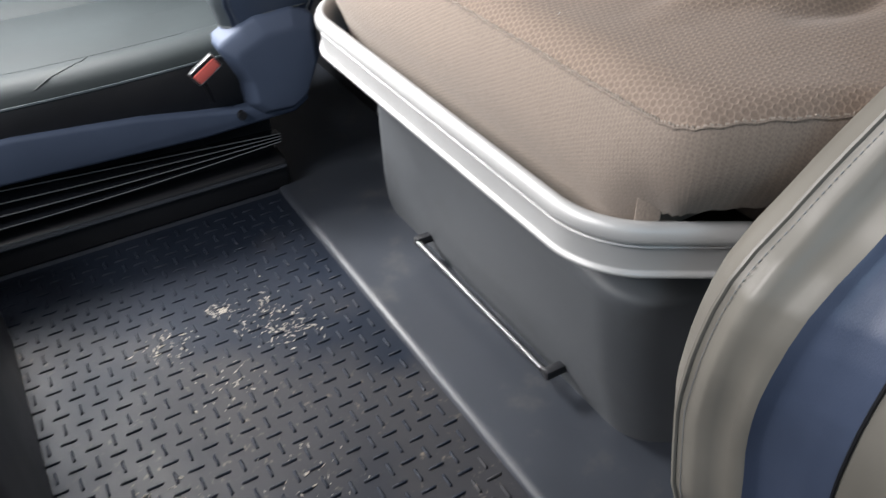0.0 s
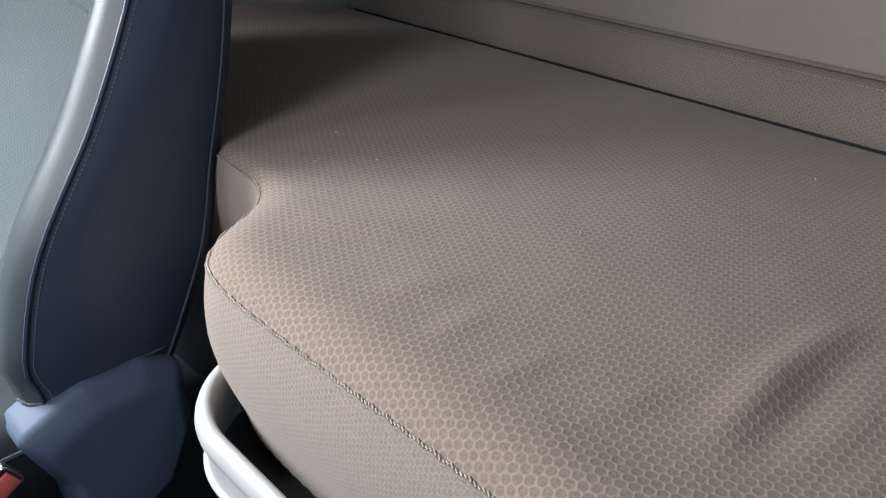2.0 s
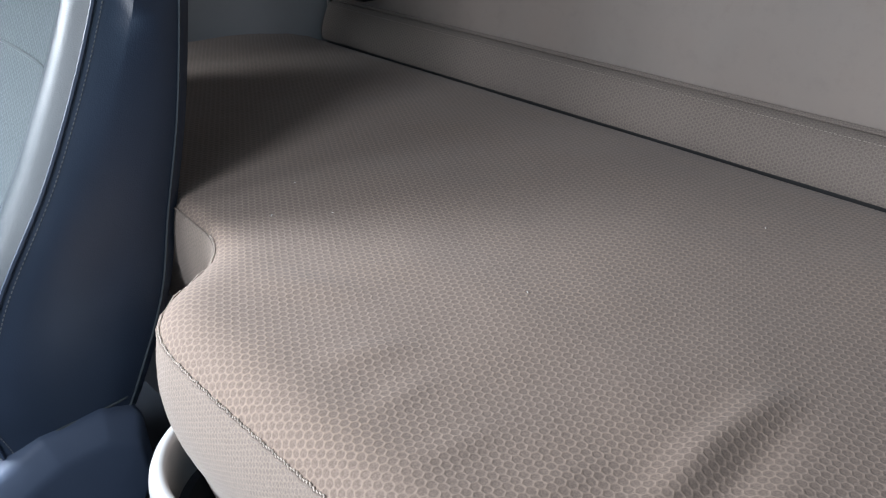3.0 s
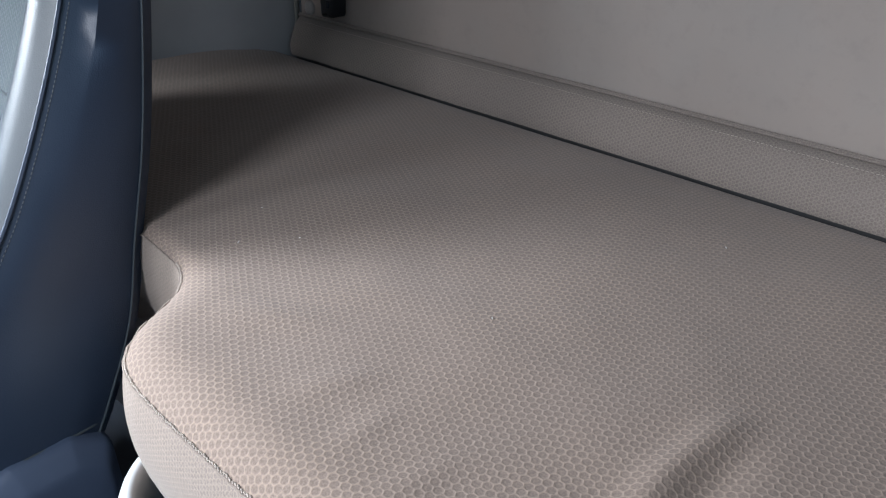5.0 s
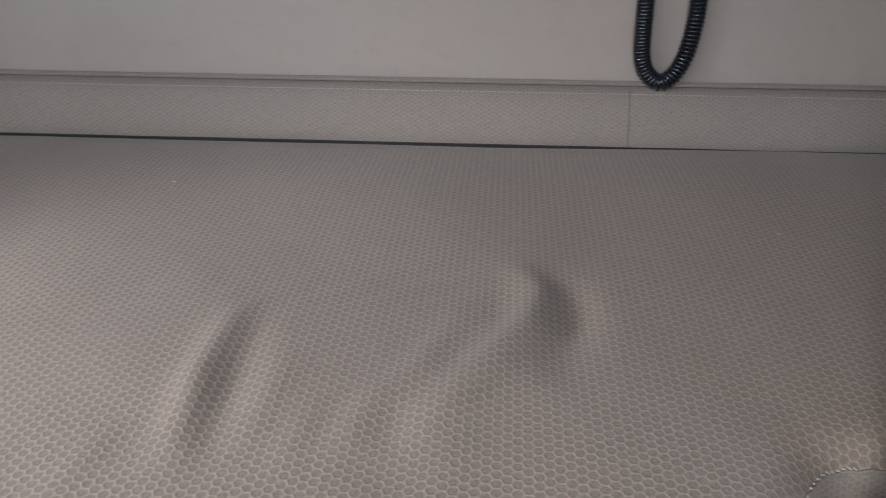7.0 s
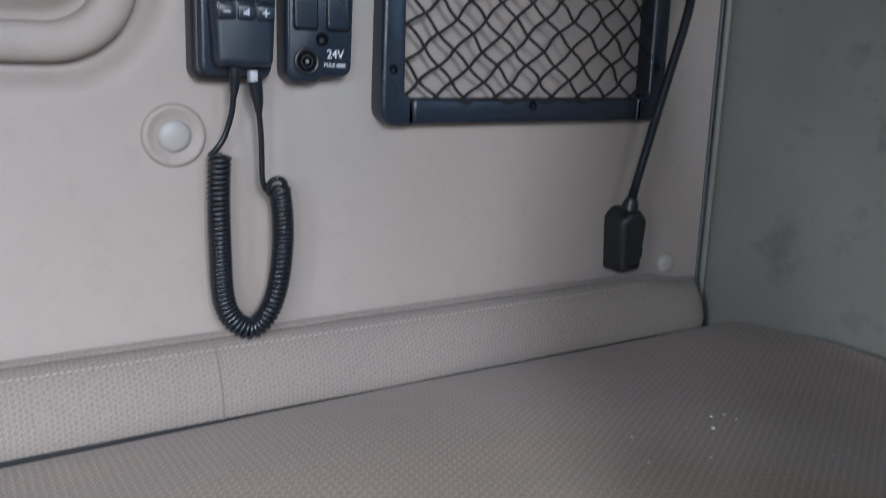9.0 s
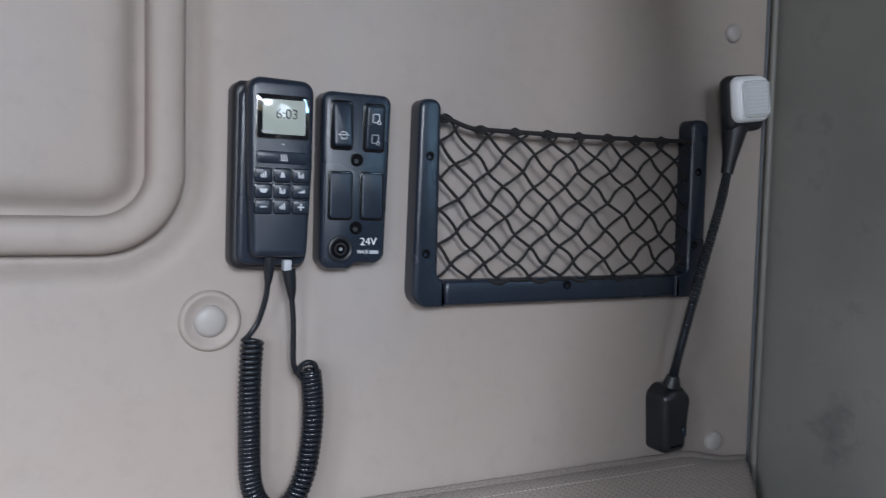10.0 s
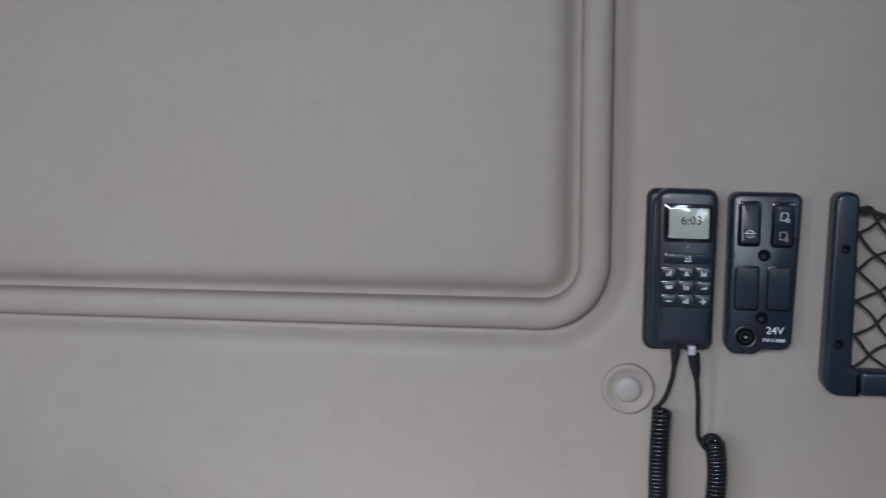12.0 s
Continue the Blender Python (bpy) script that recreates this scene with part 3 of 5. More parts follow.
def mattress():
    xs = [-1.115 + 0.0075 * i for i in range(int(2.23 / 0.0075) + 1)]
    edge = np.array([(-1.14 + 0.003 * i, front_line(-1.14 + 0.003 * i)) for i in range(761)])
    rows, uvs, TOP = [], [], 72
    for x in xs:
        yf = front_line(x)
        slope = (front_line(x + 0.004) - front_line(x - 0.004)) / 0.008
        nx, ny = slope, -1.0
        k = 1 / math.hypot(nx, ny)
        nx, ny = -nx * k * -1, ny * k
        col, uvcol, run = [], [], 0.0
        pts = []
        back = (-0.0462, -0.0464, -0.0470, -0.0485, -0.0505, -0.0530, -0.0580, -0.0700)
        depth = back[-1] - yf
        for j in range(TOP + 1):
            s = (j - 7) / (TOP - 7)
            y = back[j] if j < 8 else yf + depth * (1 - s)
            d = y - yf                   # distance behind the front line
            z = bed_height(x, y)
            if d < 0.16:
                d = float(np.sqrt(((edge - np.array((x, y))) ** 2).sum(axis=1).min()))
            r = 0.018 + 0.027 * ease(-0.42, -0.33, x) * (1 - 0.5 * ease(0.40, 0.46, x))
            if d < r:
                q = 1 - d / r
                z -= (0.007 + 0.70 * (r - 0.010)) * (1 - math.sqrt(max(0.0, 1 - q * q)))
            if y > -0.053:
                q = min(1.0, (y + 0.053) / 0.0068)
                z -= (0.008 if j else 0.034) * (1 - math.sqrt(max(0.0, 1 - q * q)))
            pts.append(Vector((x, y, z)))
        top = pts[-1].z
        pts[-1] += Vector((0.0, 0.0005, -0.0007))
        for k2 in range(1, 17):          # front face down into the tray
            s = k2 / 16
            fall = (0.165 - 0.060 * ease(0.335, 0.400, x)) * s
            q = fall / 0.165
            bulge = 0.009 * math.sin(math.pi * min(1.0, q * 1.25)) - 0.022 * q * q
            bulge -= 0.024 * ease(0.325, 0.395, x) * (1 - ease(0.50, 0.56, x)) * s * s
            pts.append(Vector((x + nx * bulge, yf + ny * bulge, top - fall)))
        for a, p in enumerate(pts):
            if a:
                run += (p - pts[a - 1]).length
            col.append(tuple(p))
            uvcol.append((x, -run))
        rows.append(col)
        uvs.append(uvcol)
    bed = empty("mattress", 0, -0.35, 0.5)
    for name, lo, hi, mat, text in (("top_cover", 0, TOP, M_FABRIC, "beige honeycomb spacer-mesh cover, creased"), ("front_border", TOP, TOP + 16, M_BORDER, "finer beige mesh border")):
        body = part(name, sheet([r[lo:hi + 1] for r in rows], [u[lo:hi + 1] for u in uvs]), mat, bed, text, smooth=0)
        me = body.data
        me.polygons.foreach_set("use_smooth", [True] * len(me.polygons))
        up = me.polygons[len(me.polygons) // 2].normal
        if (up.z if lo == 0 else -up.y) < -0.1:
            me.flip_normals()
    # foam core under the cover gives it a closed underside
    part("foam_core", rbox(-1.10, 1.10, -0.58, -0.03, 0.515, 0.66, 0.02, 2), M_BOLSTER, bed)
    rbm = rbox(-0.28, 0.37, -0.69, -0.55, 0.53, 0.64, 0.02, 2)
    part("foam_nose", rbm, M_BOLSTER, bed)
    # piped seam along the front shoulder
    line = []
    for i in range(0, len(xs), 1):
        c = rows[i][TOP]
        line.append((c[0], c[1] - 0.0005, c[2] + 0.0005))
    part("front_seam", tube(line, 0.0014, 6), M_BORDER, bed, "sewn seam along the front edge")
    stitches = bmesh.new()
    for i in range(6, len(line) - 1):
        a, b = Vector(line[i]), Vector(line[i + 1])
        if not -0.42 < a.x < 0.52:
            continue
        for f0, f1 in ((0.06, 0.40), (0.56, 0.90)):
            out = Vector((0, 0.0014, 0.0022 + 0.0006 * noise.noise((a.x * 60, 0, 0))))
            tube([a.lerp(b, f0) + out * 1.2, a.lerp(b, f1) + out * 0.6], 0.0008, 5, bm=stitches)
    tagged(part("stitching", stitches, M_TAN_THREAD, bed, "pale tan stitching"), kind="stuff")
    return tagged(bed, "beige mesh-covered bunk mattress, lightly creased, in a silver-edged tray", "mattress")


mattress()


def bolster():
    """The padded strip that closes the gap between mattress and rear wall."""
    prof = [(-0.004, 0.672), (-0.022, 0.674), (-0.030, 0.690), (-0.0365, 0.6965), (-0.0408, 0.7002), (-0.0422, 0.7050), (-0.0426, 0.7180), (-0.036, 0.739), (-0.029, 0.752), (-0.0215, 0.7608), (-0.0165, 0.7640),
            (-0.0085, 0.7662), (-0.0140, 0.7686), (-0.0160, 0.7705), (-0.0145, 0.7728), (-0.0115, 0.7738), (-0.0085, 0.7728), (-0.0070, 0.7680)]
    rows, uvs = [], []
    n = 240
    for i in range(n + 1):
        x = -1.056 + 2.134 * i / n
        end = min(1.0, (x + 1.056) / 0.025, (1.078 - x) / 0.025)
        k = 0.55 + 0.45 * math.sqrt(max(0.0, 1 - (1 - end) ** 2))
        run, col, uvc = 0.0, [], []
        for a, (y, z) in enumerate(prof):
            wob = 0.0015 * noise.noise((x * 9, z * 30, 4.0))
            p = (x, -0.002 + (y + 0.002 + wob) * k, 0.69 + (z - 0.69) * (0.9 + 0.1 * k) * (1 - 0.17 * ease(0.97, 1.05, x)))
            if a:
                run += math.dist(p, col[-1])
            col.append(p)
            uvc.append((x, run))
        rows.append(col)
        uvs.append(uvc)
    strip = empty("bed_bolster", 0, -0.02, 0.69)
    # The dark underside colour stands in for shade between strip and mattress.
    for name, lo, hi, mat, text in (("cover", 4, len(prof) - 1, M_BOLSTER, "beige mesh cover"), ("underside", 0, 4, M_CEIL, "underside coloured dark for the shade in the gap")):
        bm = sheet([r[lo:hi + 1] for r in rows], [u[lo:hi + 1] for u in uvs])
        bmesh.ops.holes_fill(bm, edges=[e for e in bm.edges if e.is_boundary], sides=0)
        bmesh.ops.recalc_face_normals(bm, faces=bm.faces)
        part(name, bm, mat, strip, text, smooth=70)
    part("piping", tube([(x, -0.0155, 0.7706 - 0.0135 * ease(0.97, 1.05, x)) for x in (-1.04, -0.5, 0.0, 0.5, 0.9, 0.97, 0.99, 1.01, 1.03, 1.045)], 0.0019, 8), M_BOLSTER, strip, "beige piping along the upper edge")
    st = bmesh.new()
    x = -1.02
    while x < 0.98:
        tube([(x, -0.0238, 0.7610), (x + 0.0030, -0.0238, 0.7610)], 0.0005, 5, bm=st)
        x += 0.0055
    tagged(part("stitching", st, M_TAN_THREAD, strip, "tan stitching under the piping"), kind="stuff")
    part("side_seam", tube(smooth_line([(0.446, y - 0.0002, z) for y, z in prof[4:11]], 3), 0.0011, 6), M_BOLSTER, strip, "upright seam in the strip")
    return tagged(strip, "padded beige fabric strip between mattress and rear wall", "bolster")


bolster()


def lint():
    rnd = random.Random(3)
    bm = bmesh.new()
    spots = [(-0.399, -0.562), (-0.364, -0.512), (-0.05, -0.215), (-0.121, -0.486), (-0.45, -0.50), (0.202, -0.700)]
    spots += [(rnd.uniform(0.55, 0.95), rnd.uniform(-0.55, -0.25)) for _ in range(26)]
    for x, y in spots:
        z = bed_height(x, y) + 0.0006
        a = rnd.uniform(0, 6.28)
        r = rnd.uniform(0.0006, 0.0019)
        d = Vector((math.cos(a), math.sin(a), 0)) * r
        tube([Vector((x, y, z)) - d, Vector((x + d.y * 0.4, y, z + 0.0004)), Vector((x, y, z)) + d], 0.0004, 5, bm=bm)
    tagged(part("lint", bm, M_LINT), "pale lint and grit lying on the mattress", "lint", kind="stuff")


lint()


def rail_path(inset, seg=22):
    """Plan of the tray's silver rim: along the front with two rounded corners and back along both sides."""
    plan = rounded([(-0.358, -0.50), (-0.358, -0.774), (0.362, -0.774), (0.532, -0.510)], [0.0, 0.112, 0.110, 0.0], seg)
    line = [Vector((x, y, 0)) for x, y in plan]
    out = []
    for i, p in enumerate(line):
        t = ((line[min(i + 1, len(line) - 1)] - p).normalized() + (p - line[max(i - 1, 0)]).normalized()).normalized()
        out.append(p + Vector((-t.y, t.x, 0)) * inset)
    return out


def bunk_tray():
    tray = empty("bunk_tray", 0.05, -0.6, 0.5)
    prof = [(0.008, 0.5105), (0.0010, 0.5108), (-0.0016, 0.5120), (-0.0026, 0.5140), (-0.0020, 0.5162), (0.0002, 0.5178), (0.0016, 0.5186), (0.0018, 0.5200), (0.0020, 0.5460), (0.0016, 0.5474), (-0.0002, 0.5480), (-0.0014, 0.5488),
            (-0.0010, 0.5498), (0.0006, 0.5506), (0.0006, 0.5514), (-0.0022, 0.5524), (-0.0044, 0.5550), (-0.0050, 0.5590), (-0.0044, 0.5635), (-0.0026, 0.5680), (0.0002, 0.5715), (0.0034, 0.5736), (0.0066, 0.5740), (0.0094, 0.5728), (0.0110, 0.5700), (0.0114, 0.5660), (0.0114, 0.5120), (0.008, 0.5105)]
    rows = []
    lines = {o: rail_path(o) for o in {o for o, _ in prof}}
    for o, z in prof:
        rows.append([(p.x, p.y, z) for p in lines[o]])
    bm = sheet(rows)
    bmesh.ops.remove_doubles(bm, verts=bm.verts, dist=1e-5)
    bmesh.ops.recalc_face_normals(bm, faces=bm.faces)
    part("rim", bm, M_RAIL, tray, "silver-grey ridged metal rim", smooth=62)
    inner = rail_path(0.02)
    tray_bm = bmesh.new()
    vs = [tray_bm.verts.new((p.x, p.y, 0.512)) for p in inner]
    vs2 = [tray_bm.verts.new((p.x, p.y, 0.500)) for p in inner]
    tray_bm.faces.new(vs)
    tray_bm.faces.new(vs2)
    for i in range(len(vs)):
        tray_bm.faces.new((vs[i - 1], vs[i], vs2[i], vs2[i - 1]))
    bmesh.ops.recalc_face_normals(tray_bm, faces=tray_bm.faces)
    part("tray_panel", tray_bm, M_BLACK, tray, "black tray under the mattress", smooth=0)
    part("base_board", rbox(-1.15, 1.15, -0.56, -0.01, 0.47, 0.512, 0.004, 2), M_BLACK, tray, "black board under the bunk")
    part("rear_support", rbox(-1.15, 1.15, -0.50, -0.44, 0.148, 0.472, 0.006, 2), M_BLACK, tray, "black panel under the bunk")
    part("strap_tab", rbox(-0.012, 0.012, -0.002, 0.002, 0.545, 0.596, 0.0015, 2, m=pose(0.3800, -0.7200, 0, 0, 0, 52)), M_BORDER, tray, "fabric tab at the tray's edge")
    return tagged(tray, "bunk tray with a rounded silver-grey rim above the locker", "bunk tray")


bunk_tray()


def storage_locker():
    """The drawer box under the bunk."""
    lock = empty("storage_locker", 0.05, -0.6, 0.16)
    rows = []
    levels = [(0.150, 0.000, 0.0), (0.165, 0.002, 0.0), (0.20, 0.012, 0.0), (0.28, 0.034, 0.004), (0.36, 0.052, 0.008), (0.43, 0.062, 0.010), (0.463, 0.066, 0.012), (0.476, 0.063, 0.013), (0.482, 0.054, 0.014), (0.492, 0.035, 0.016), (0.512, 0.025, 0.02)]
    for z, fwd, wide in levels:
        y = -0.656 - fwd
        plan = rounded([(-0.335 + wide * 9, -0.45), (-0.335 + wide * 9, y), (0.345 + wide, y + 0.004), (0.47, -0.45)], [0.0, 0.05, 0.075, 0.0], 8)
        rows.append([(x, yy, z - 0.045 * ease(0.40, 0.50, z) * ease(0.16, 0.42, x)) for x, yy in plan])
    bm = sheet(rows)
    bmesh.ops.recalc_face_normals(bm, faces=bm.faces)
    body = part("body", bm, M_BOX, lock, "grey moulded front", smooth=60)
    # drawer pull with two end brackets
    a, b = Vector((-0.140, -0.695, 0.213)), Vector((0.218, -0.695, 0.213))
    handle = part("handle", tube([a, a.lerp(b, 0.5), b], 0.0050, 10), M_BLACK, lock, "black and steel pull bar")
    part("bar_insert", tube([a + Vector((0.0, -0.0038, 0.0030)), b + Vector((-0.012, -0.0038, 0.0030))], 0.0015, 8), M_CHROME, handle, "bright steel strip on the bar")
    for p in (a, b):
        part("bracket", rbox(p.x - 0.007, p.x + 0.007, -0.700, -0.660, 0.206, 0.221, 0.003, 2), M_BLACK, handle)
    return tagged(lock, "grey plastic storage locker under the bunk with a pull bar", "locker")


storage_locker()


def sill():
    bm = bmesh.new()
    prof = [(-0.812, 0.150), (-0.808, 0.166), (-0.802, 0.171), (-0.794, 0.1715), (-0.70, 0.172), (-0.62, 0.176), (-0.45, 0.18), (-0.45, 0.149)]
    rows = [[(x, y, z) for y, z in prof] for x in (-0.485, 0.0, 0.5, 1.15)]
    bm = sheet(rows)
    bmesh.ops.holes_fill(bm, edges=[e for e in bm.edges if e.is_boundary], sides=0)
    bmesh.ops.recalc_face_normals(bm, faces=bm.faces)
    return tagged(part("floor_sill", bm, M_SILL, smooth=50), "smooth dark grey floor strip in front of the locker", "floor strip", kind="structure")


sill()
floor_mat()


# ---- seats ----
def seat(name, xi, s, dy, label, buckle, yf_t, seam, split, leathers, ui_t, front, back_f, z0, low_u, yb_t=None, slack=0.0):
    """A cab seat. xi: its side towards the middle of the cab; s: which way the seat lies from there; dy: how far it is shifted back."""
    root = empty(name, xi + s * 0.25, -1.1 + dy, 0.15)
    W = 0.50
    yb_t = yb_t or [(0.33, -0.70), (0.46, -0.690), (0.52, -0.662), (0.61, -0.622), (0.70, -0.600), (0.80, -0.572), (0.91, -0.548), (1.10, -0.51), (1.40, -0.41)]
    zs = [z0 + (1.40 - z0) * i / 44 for i in range(45)]

    def section(z):
        yf, yb, ui = table_smooth(yf_t, z), table_smooth(yb_t, z), table_smooth(ui_t, z)
        low = ease(z0, z0 + 0.055, z)
        top = 1 - ease(1.32, 1.40, z)
        yf = yb + (yf - yb) * (0.9 + 0.1 * low) * (0.7 + 0.3 * top)
        half = [(u, yb + (yf - yb) * f + e) for u, f, e in back_f]
        half += [(u, yf + d) for u, d in front]
        k = (W / 2 - ui) / (W / 2)
        return [((W / 2) - (W / 2 - u) * k, y + dy) for u, y in half]

    def strip(lo, hi, mirror):
        rows, uvs = [], []
        for z in zs:
            sec = section(z)[lo:hi + 1]
            row = [((xi + s * (W - u if mirror else u)), y, z) for u, y in sec]
            run, uvr = 0.0, []
            for a, p in enumerate(row):
                run += math.dist(p, row[a - 1]) if a else 0.0
                uvr.append((run + (0.5 if mirror else 0.0), z))
            rows.append(row)
            uvs.append(uvr)
        bm = sheet(rows, uvs)
        bmesh.ops.recalc_face_normals(bm, faces=bm.faces)
        return bm

    def folded(bm, mirror):
        """Slack leather: slanting folds that start behind the piped seam."""
        if not slack or mirror:
            return bm
        bmesh.ops.subdivide_edges(bm, edges=bm.edges[:], cuts=4, use_grid_fill=True)
        band = section(0.6)[split][0] - section(0.6)[seam][0] - 0.003
        for v in bm.verts:
            z = min(1.39, max(z0, v.co.z))
            d = abs(v.co.x - xi) - section(z)[seam][0]
            k = ease(0.006, 0.030, d) * (1 - ease(0.098, 0.114, d))
            n = noise.noise((v.co.x * 15 + z * 5.0, z * 4.0 - v.co.x * 5, 3.3))
            fine = noise.noise((v.co.x * 30 + z * 9, z * 9, 8.1))
            roll = 0.75 + 0.5 * noise.noise((z * 7, 2.0, 1.0))
            v.co.y += k * slack * (1.3 * n + 0.45 * fine)
            # a hollow behind the seam and a soft roll where the two leathers meet
            v.co.y += roll * (0.0060 * math.exp(-(((d - 0.036) / 0.013) ** 2)) - 0.0075 * math.exp(-(((d - band) / 0.0085) ** 2)))
        return bm

    def outward(ob, ref):
        me = ob.data
        c = Vector(ref)
        if sum((p.center - c).dot(p.normal) * p.area for p in me.polygons) < 0:
            me.flip_normals()
        return ob

    centre = (xi + s * 0.25, -0.70 + dy, 0.85)
    back = outward(part("backrest", strip(15, 18, False), leathers[3], root, "grey backrest middle", smooth=70), centre)
    outward(part("cloth_half", strip(15, 18, True), leathers[3], back, smooth=70), centre)
    for mirror in (False, True):
        side = outward(part("side_bolster", strip(2, seam, mirror), leathers[0], root, "leather side panel", smooth=70), centre)
        outward(part("front_bolster", folded(strip(seam, split, mirror), mirror), leathers[1], side, "smooth leather front edge", smooth=70), centre)
        outward(part("inner_bolster", folded(strip(split, 15, mirror), mirror), leathers[2], side, "leather band beside the cloth", smooth=70), centre)
        if not mirror:
            for idx, rad, mat in ((seam, 0.0024, leathers[0]), (4, 0.0013, M_LEATHER_FACE)):
                line = [(xi + s * (section(z)[idx][0] - 0.001), section(z)[idx][1] - (0.001 if idx == seam else 0), z) for z in zs]
                part("piping", tube(line, rad, 6), mat, side, "piped seam")
            line = [(xi + s * section(z)[15][0], section(z)[15][1] - 0.0012, z) for z in zs]
            part("cloth_seam", tube(line, 0.0016, 6), M_BLACK, side, "black seam beside the cloth")
            st = bmesh.new()
            for i in range(len(zs) - 1):
                for f in (0.0, 0.2, 0.4, 0.6, 0.8):
                    pts = []
                    for q in (f, f + 0.11):
                        z = zs[i] + (zs[i + 1] - zs[i]) * q
                        (u, y), (u2, y2) = section(z)[seam], section(z)[seam + (-1 if seam < 10 else 1)]
                        f2 = 0.008 / math.dist((u, y), (u2, y2))
                        pts.append((xi + s * (u + (u2 - u) * f2 - 0.0004), y + (y2 - y) * f2 - 0.0004, z))
                    tube(pts, 0.0006, 5, bm=st)
            tagged(part("stitching", st, M_THREAD, side, "pale stitching along the seam"), kind="stuff")
    outward(part("back_shell", strip(0, 2, False), M_BLACK, root, "black rear of the backrest", smooth=70), centre)
    outward(part("back_shell", strip(0, 2, True), M_BLACK, root, smooth=70), centre)
    if buckle:
        arc = [(0.102, 0.826), (0.112, 0.831), (0.148, 0.838), (0.203, 0.841), (0.25, 0.842), (0.297, 0.841), (0.352, 0.838), (0.388, 0.831), (0.398, 0.826)]
        part("cloth_cross_seam", tube(smooth_line([(xi + s * u, section(z)[16][1] - 0.0008, z) for u, z in arc], 4), 0.0022, 6), M_SEATCLOTH, root, "arched seam across the cloth")
    # bottom of the backrest with a hem along it
    low = section(zs[0])
    ring = [(xi + s * u, y) for u, y in low] + [(xi + s * (W - u), y) for u, y in reversed(low[:-1])]
    bm = bmesh.new()
    bm.faces.new([bm.verts.new((x, y, zs[0])) for x, y in ring[:-1]])
    part("underside", bm, M_BLACK, root, smooth=0)
    hem = [(xi + s * (u - 0.001), y, zs[0] + 0.002 + 0.018 * ease(5, 3, i)) for i, (u, y) in enumerate(low[3:12])]
    part("hem", tube(smooth_line(hem, 4), 0.0015, 6), M_LEATHER_FACE, root, "hem at the foot of the backrest")
    part("hem_thread", tube(smooth_line(hem[5:8], 4), 0.0017, 6), M_THREAD, root, "loose pale thread at the hem")

    xi += s * low_u
    W -= low_u
    # cushion: cloth middle between leather edges, dark side below
    ys = [-1.46 + 0.02 * i for i in range(34)]
    sec = [(0.012, 0.345), (0.004, 0.36), (-0.002, 0.40), (-0.002, 0.432), (0.004, 0.452), (0.013, 0.466), (0.028, 0.478), (0.05, 0.482), (0.08, 0.478), (0.105, 0.468), (0.12, 0.462), (0.18, 0.460), (0.25, 0.459)]

    def cushion_strip(lo, hi, mirror):
        rows, uvs = [], []
        for y in ys:
            drop = 0.06 * ease(-1.36, -1.46, y) ** 2 + 0.012 * math.sin((y + 1.46) * 4.2)
            row = [(xi + s * (W - u if mirror else u), y + dy, z - drop * (1 if z > 0.42 else 0.0)) for u, z in sec[lo:hi + 1]]
            rows.append(row)
            uvs.append([(p[0], p[1]) for p in row])
        bm = sheet(rows, uvs)
        bmesh.ops.recalc_face_normals(bm, faces=bm.faces)
        return bm

    c2 = (xi + s * 0.25, -1.1 + dy, 0.38)
    cushion = outward(part("seat_cushion", cushion_strip(10, 12, False), M_CUSHION, root, "dark grey leather seat cushion", smooth=70), c2)
    outward(part("cushion_half", cushion_strip(10, 12, True), M_CUSHION, cushion, smooth=70), c2)
    for mirror in (False, True):
        edge = outward(part("cushion_edge", cushion_strip(4, 10, mirror), M_CUSHION, root, "grey leather cushion edge", smooth=70), c2)
        outward(part("cushion_side", cushion_strip(0, 4, mirror), M_BLACK, edge, "black cloth cushion side", smooth=70), c2)
    line = [(xi + s * 0.0045, y + dy, 0.452 - 0.06 * ease(-1.36, -1.46, y) ** 2 - 0.012 * math.sin((y + 1.46) * 4.2)) for y in ys]
    part("edge_piping", tube(line, 0.0028, 6), M_LEATHER_FACE, root, "piped cushion seam")

    for run in ([(0.108, -1.42), (0.104, -1.25), (0.098, -1.05), (0.088, -0.90)], [(0.016, -1.16), (0.035, -1.12), (0.062, -1.075), (0.099, -1.06)]):
        fine = smooth_line([(u, y, 0.0) for u, y in run], 10)
        run = [(xi + s * u, y + dy, table_at(sec[5:], u) - 0.0002 - 0.06 * ease(-1.36, -1.46, y) ** 2 - 0.012 * math.sin((y + 1.46) * 4.2)) for u, y, _ in fine]
        part("cushion_seam", tube(run, 0.0014, 6), M_CUSHION, cushion, "curved seam")

    if buckle:
        joint = [(xi + s * u, -0.806 + 0.05 * (0.36 - u), 0.4630) for u in (0.20, 0.25, 0.30, 0.36)]
        part("joint_thread", tube(smooth_line(joint, 4), 0.0012, 6), M_THREAD, cushion, "pale thread where cushion and backrest meet")

    # plastic rail and recliner shield on the inner side
    rail = rounded([(-0.70, 0.345), (-0.75, 0.314), (-0.92, 0.309), (-1.25, 0.323), (-1.48, 0.335), (-1.48, 0.395), (-1.22, 0.400), (-1.02, 0.378), (-0.86, 0.348)], 0.012, 4)
    rail = [(y + dy, z) for y, z in rail]
    part("seat_rail_cover", slab(rail, xi + s * 0.06, xi - s * 0.012, "yzx", 0.008, 3), M_SHIELD, root, "navy plastic side trim", smooth=50)
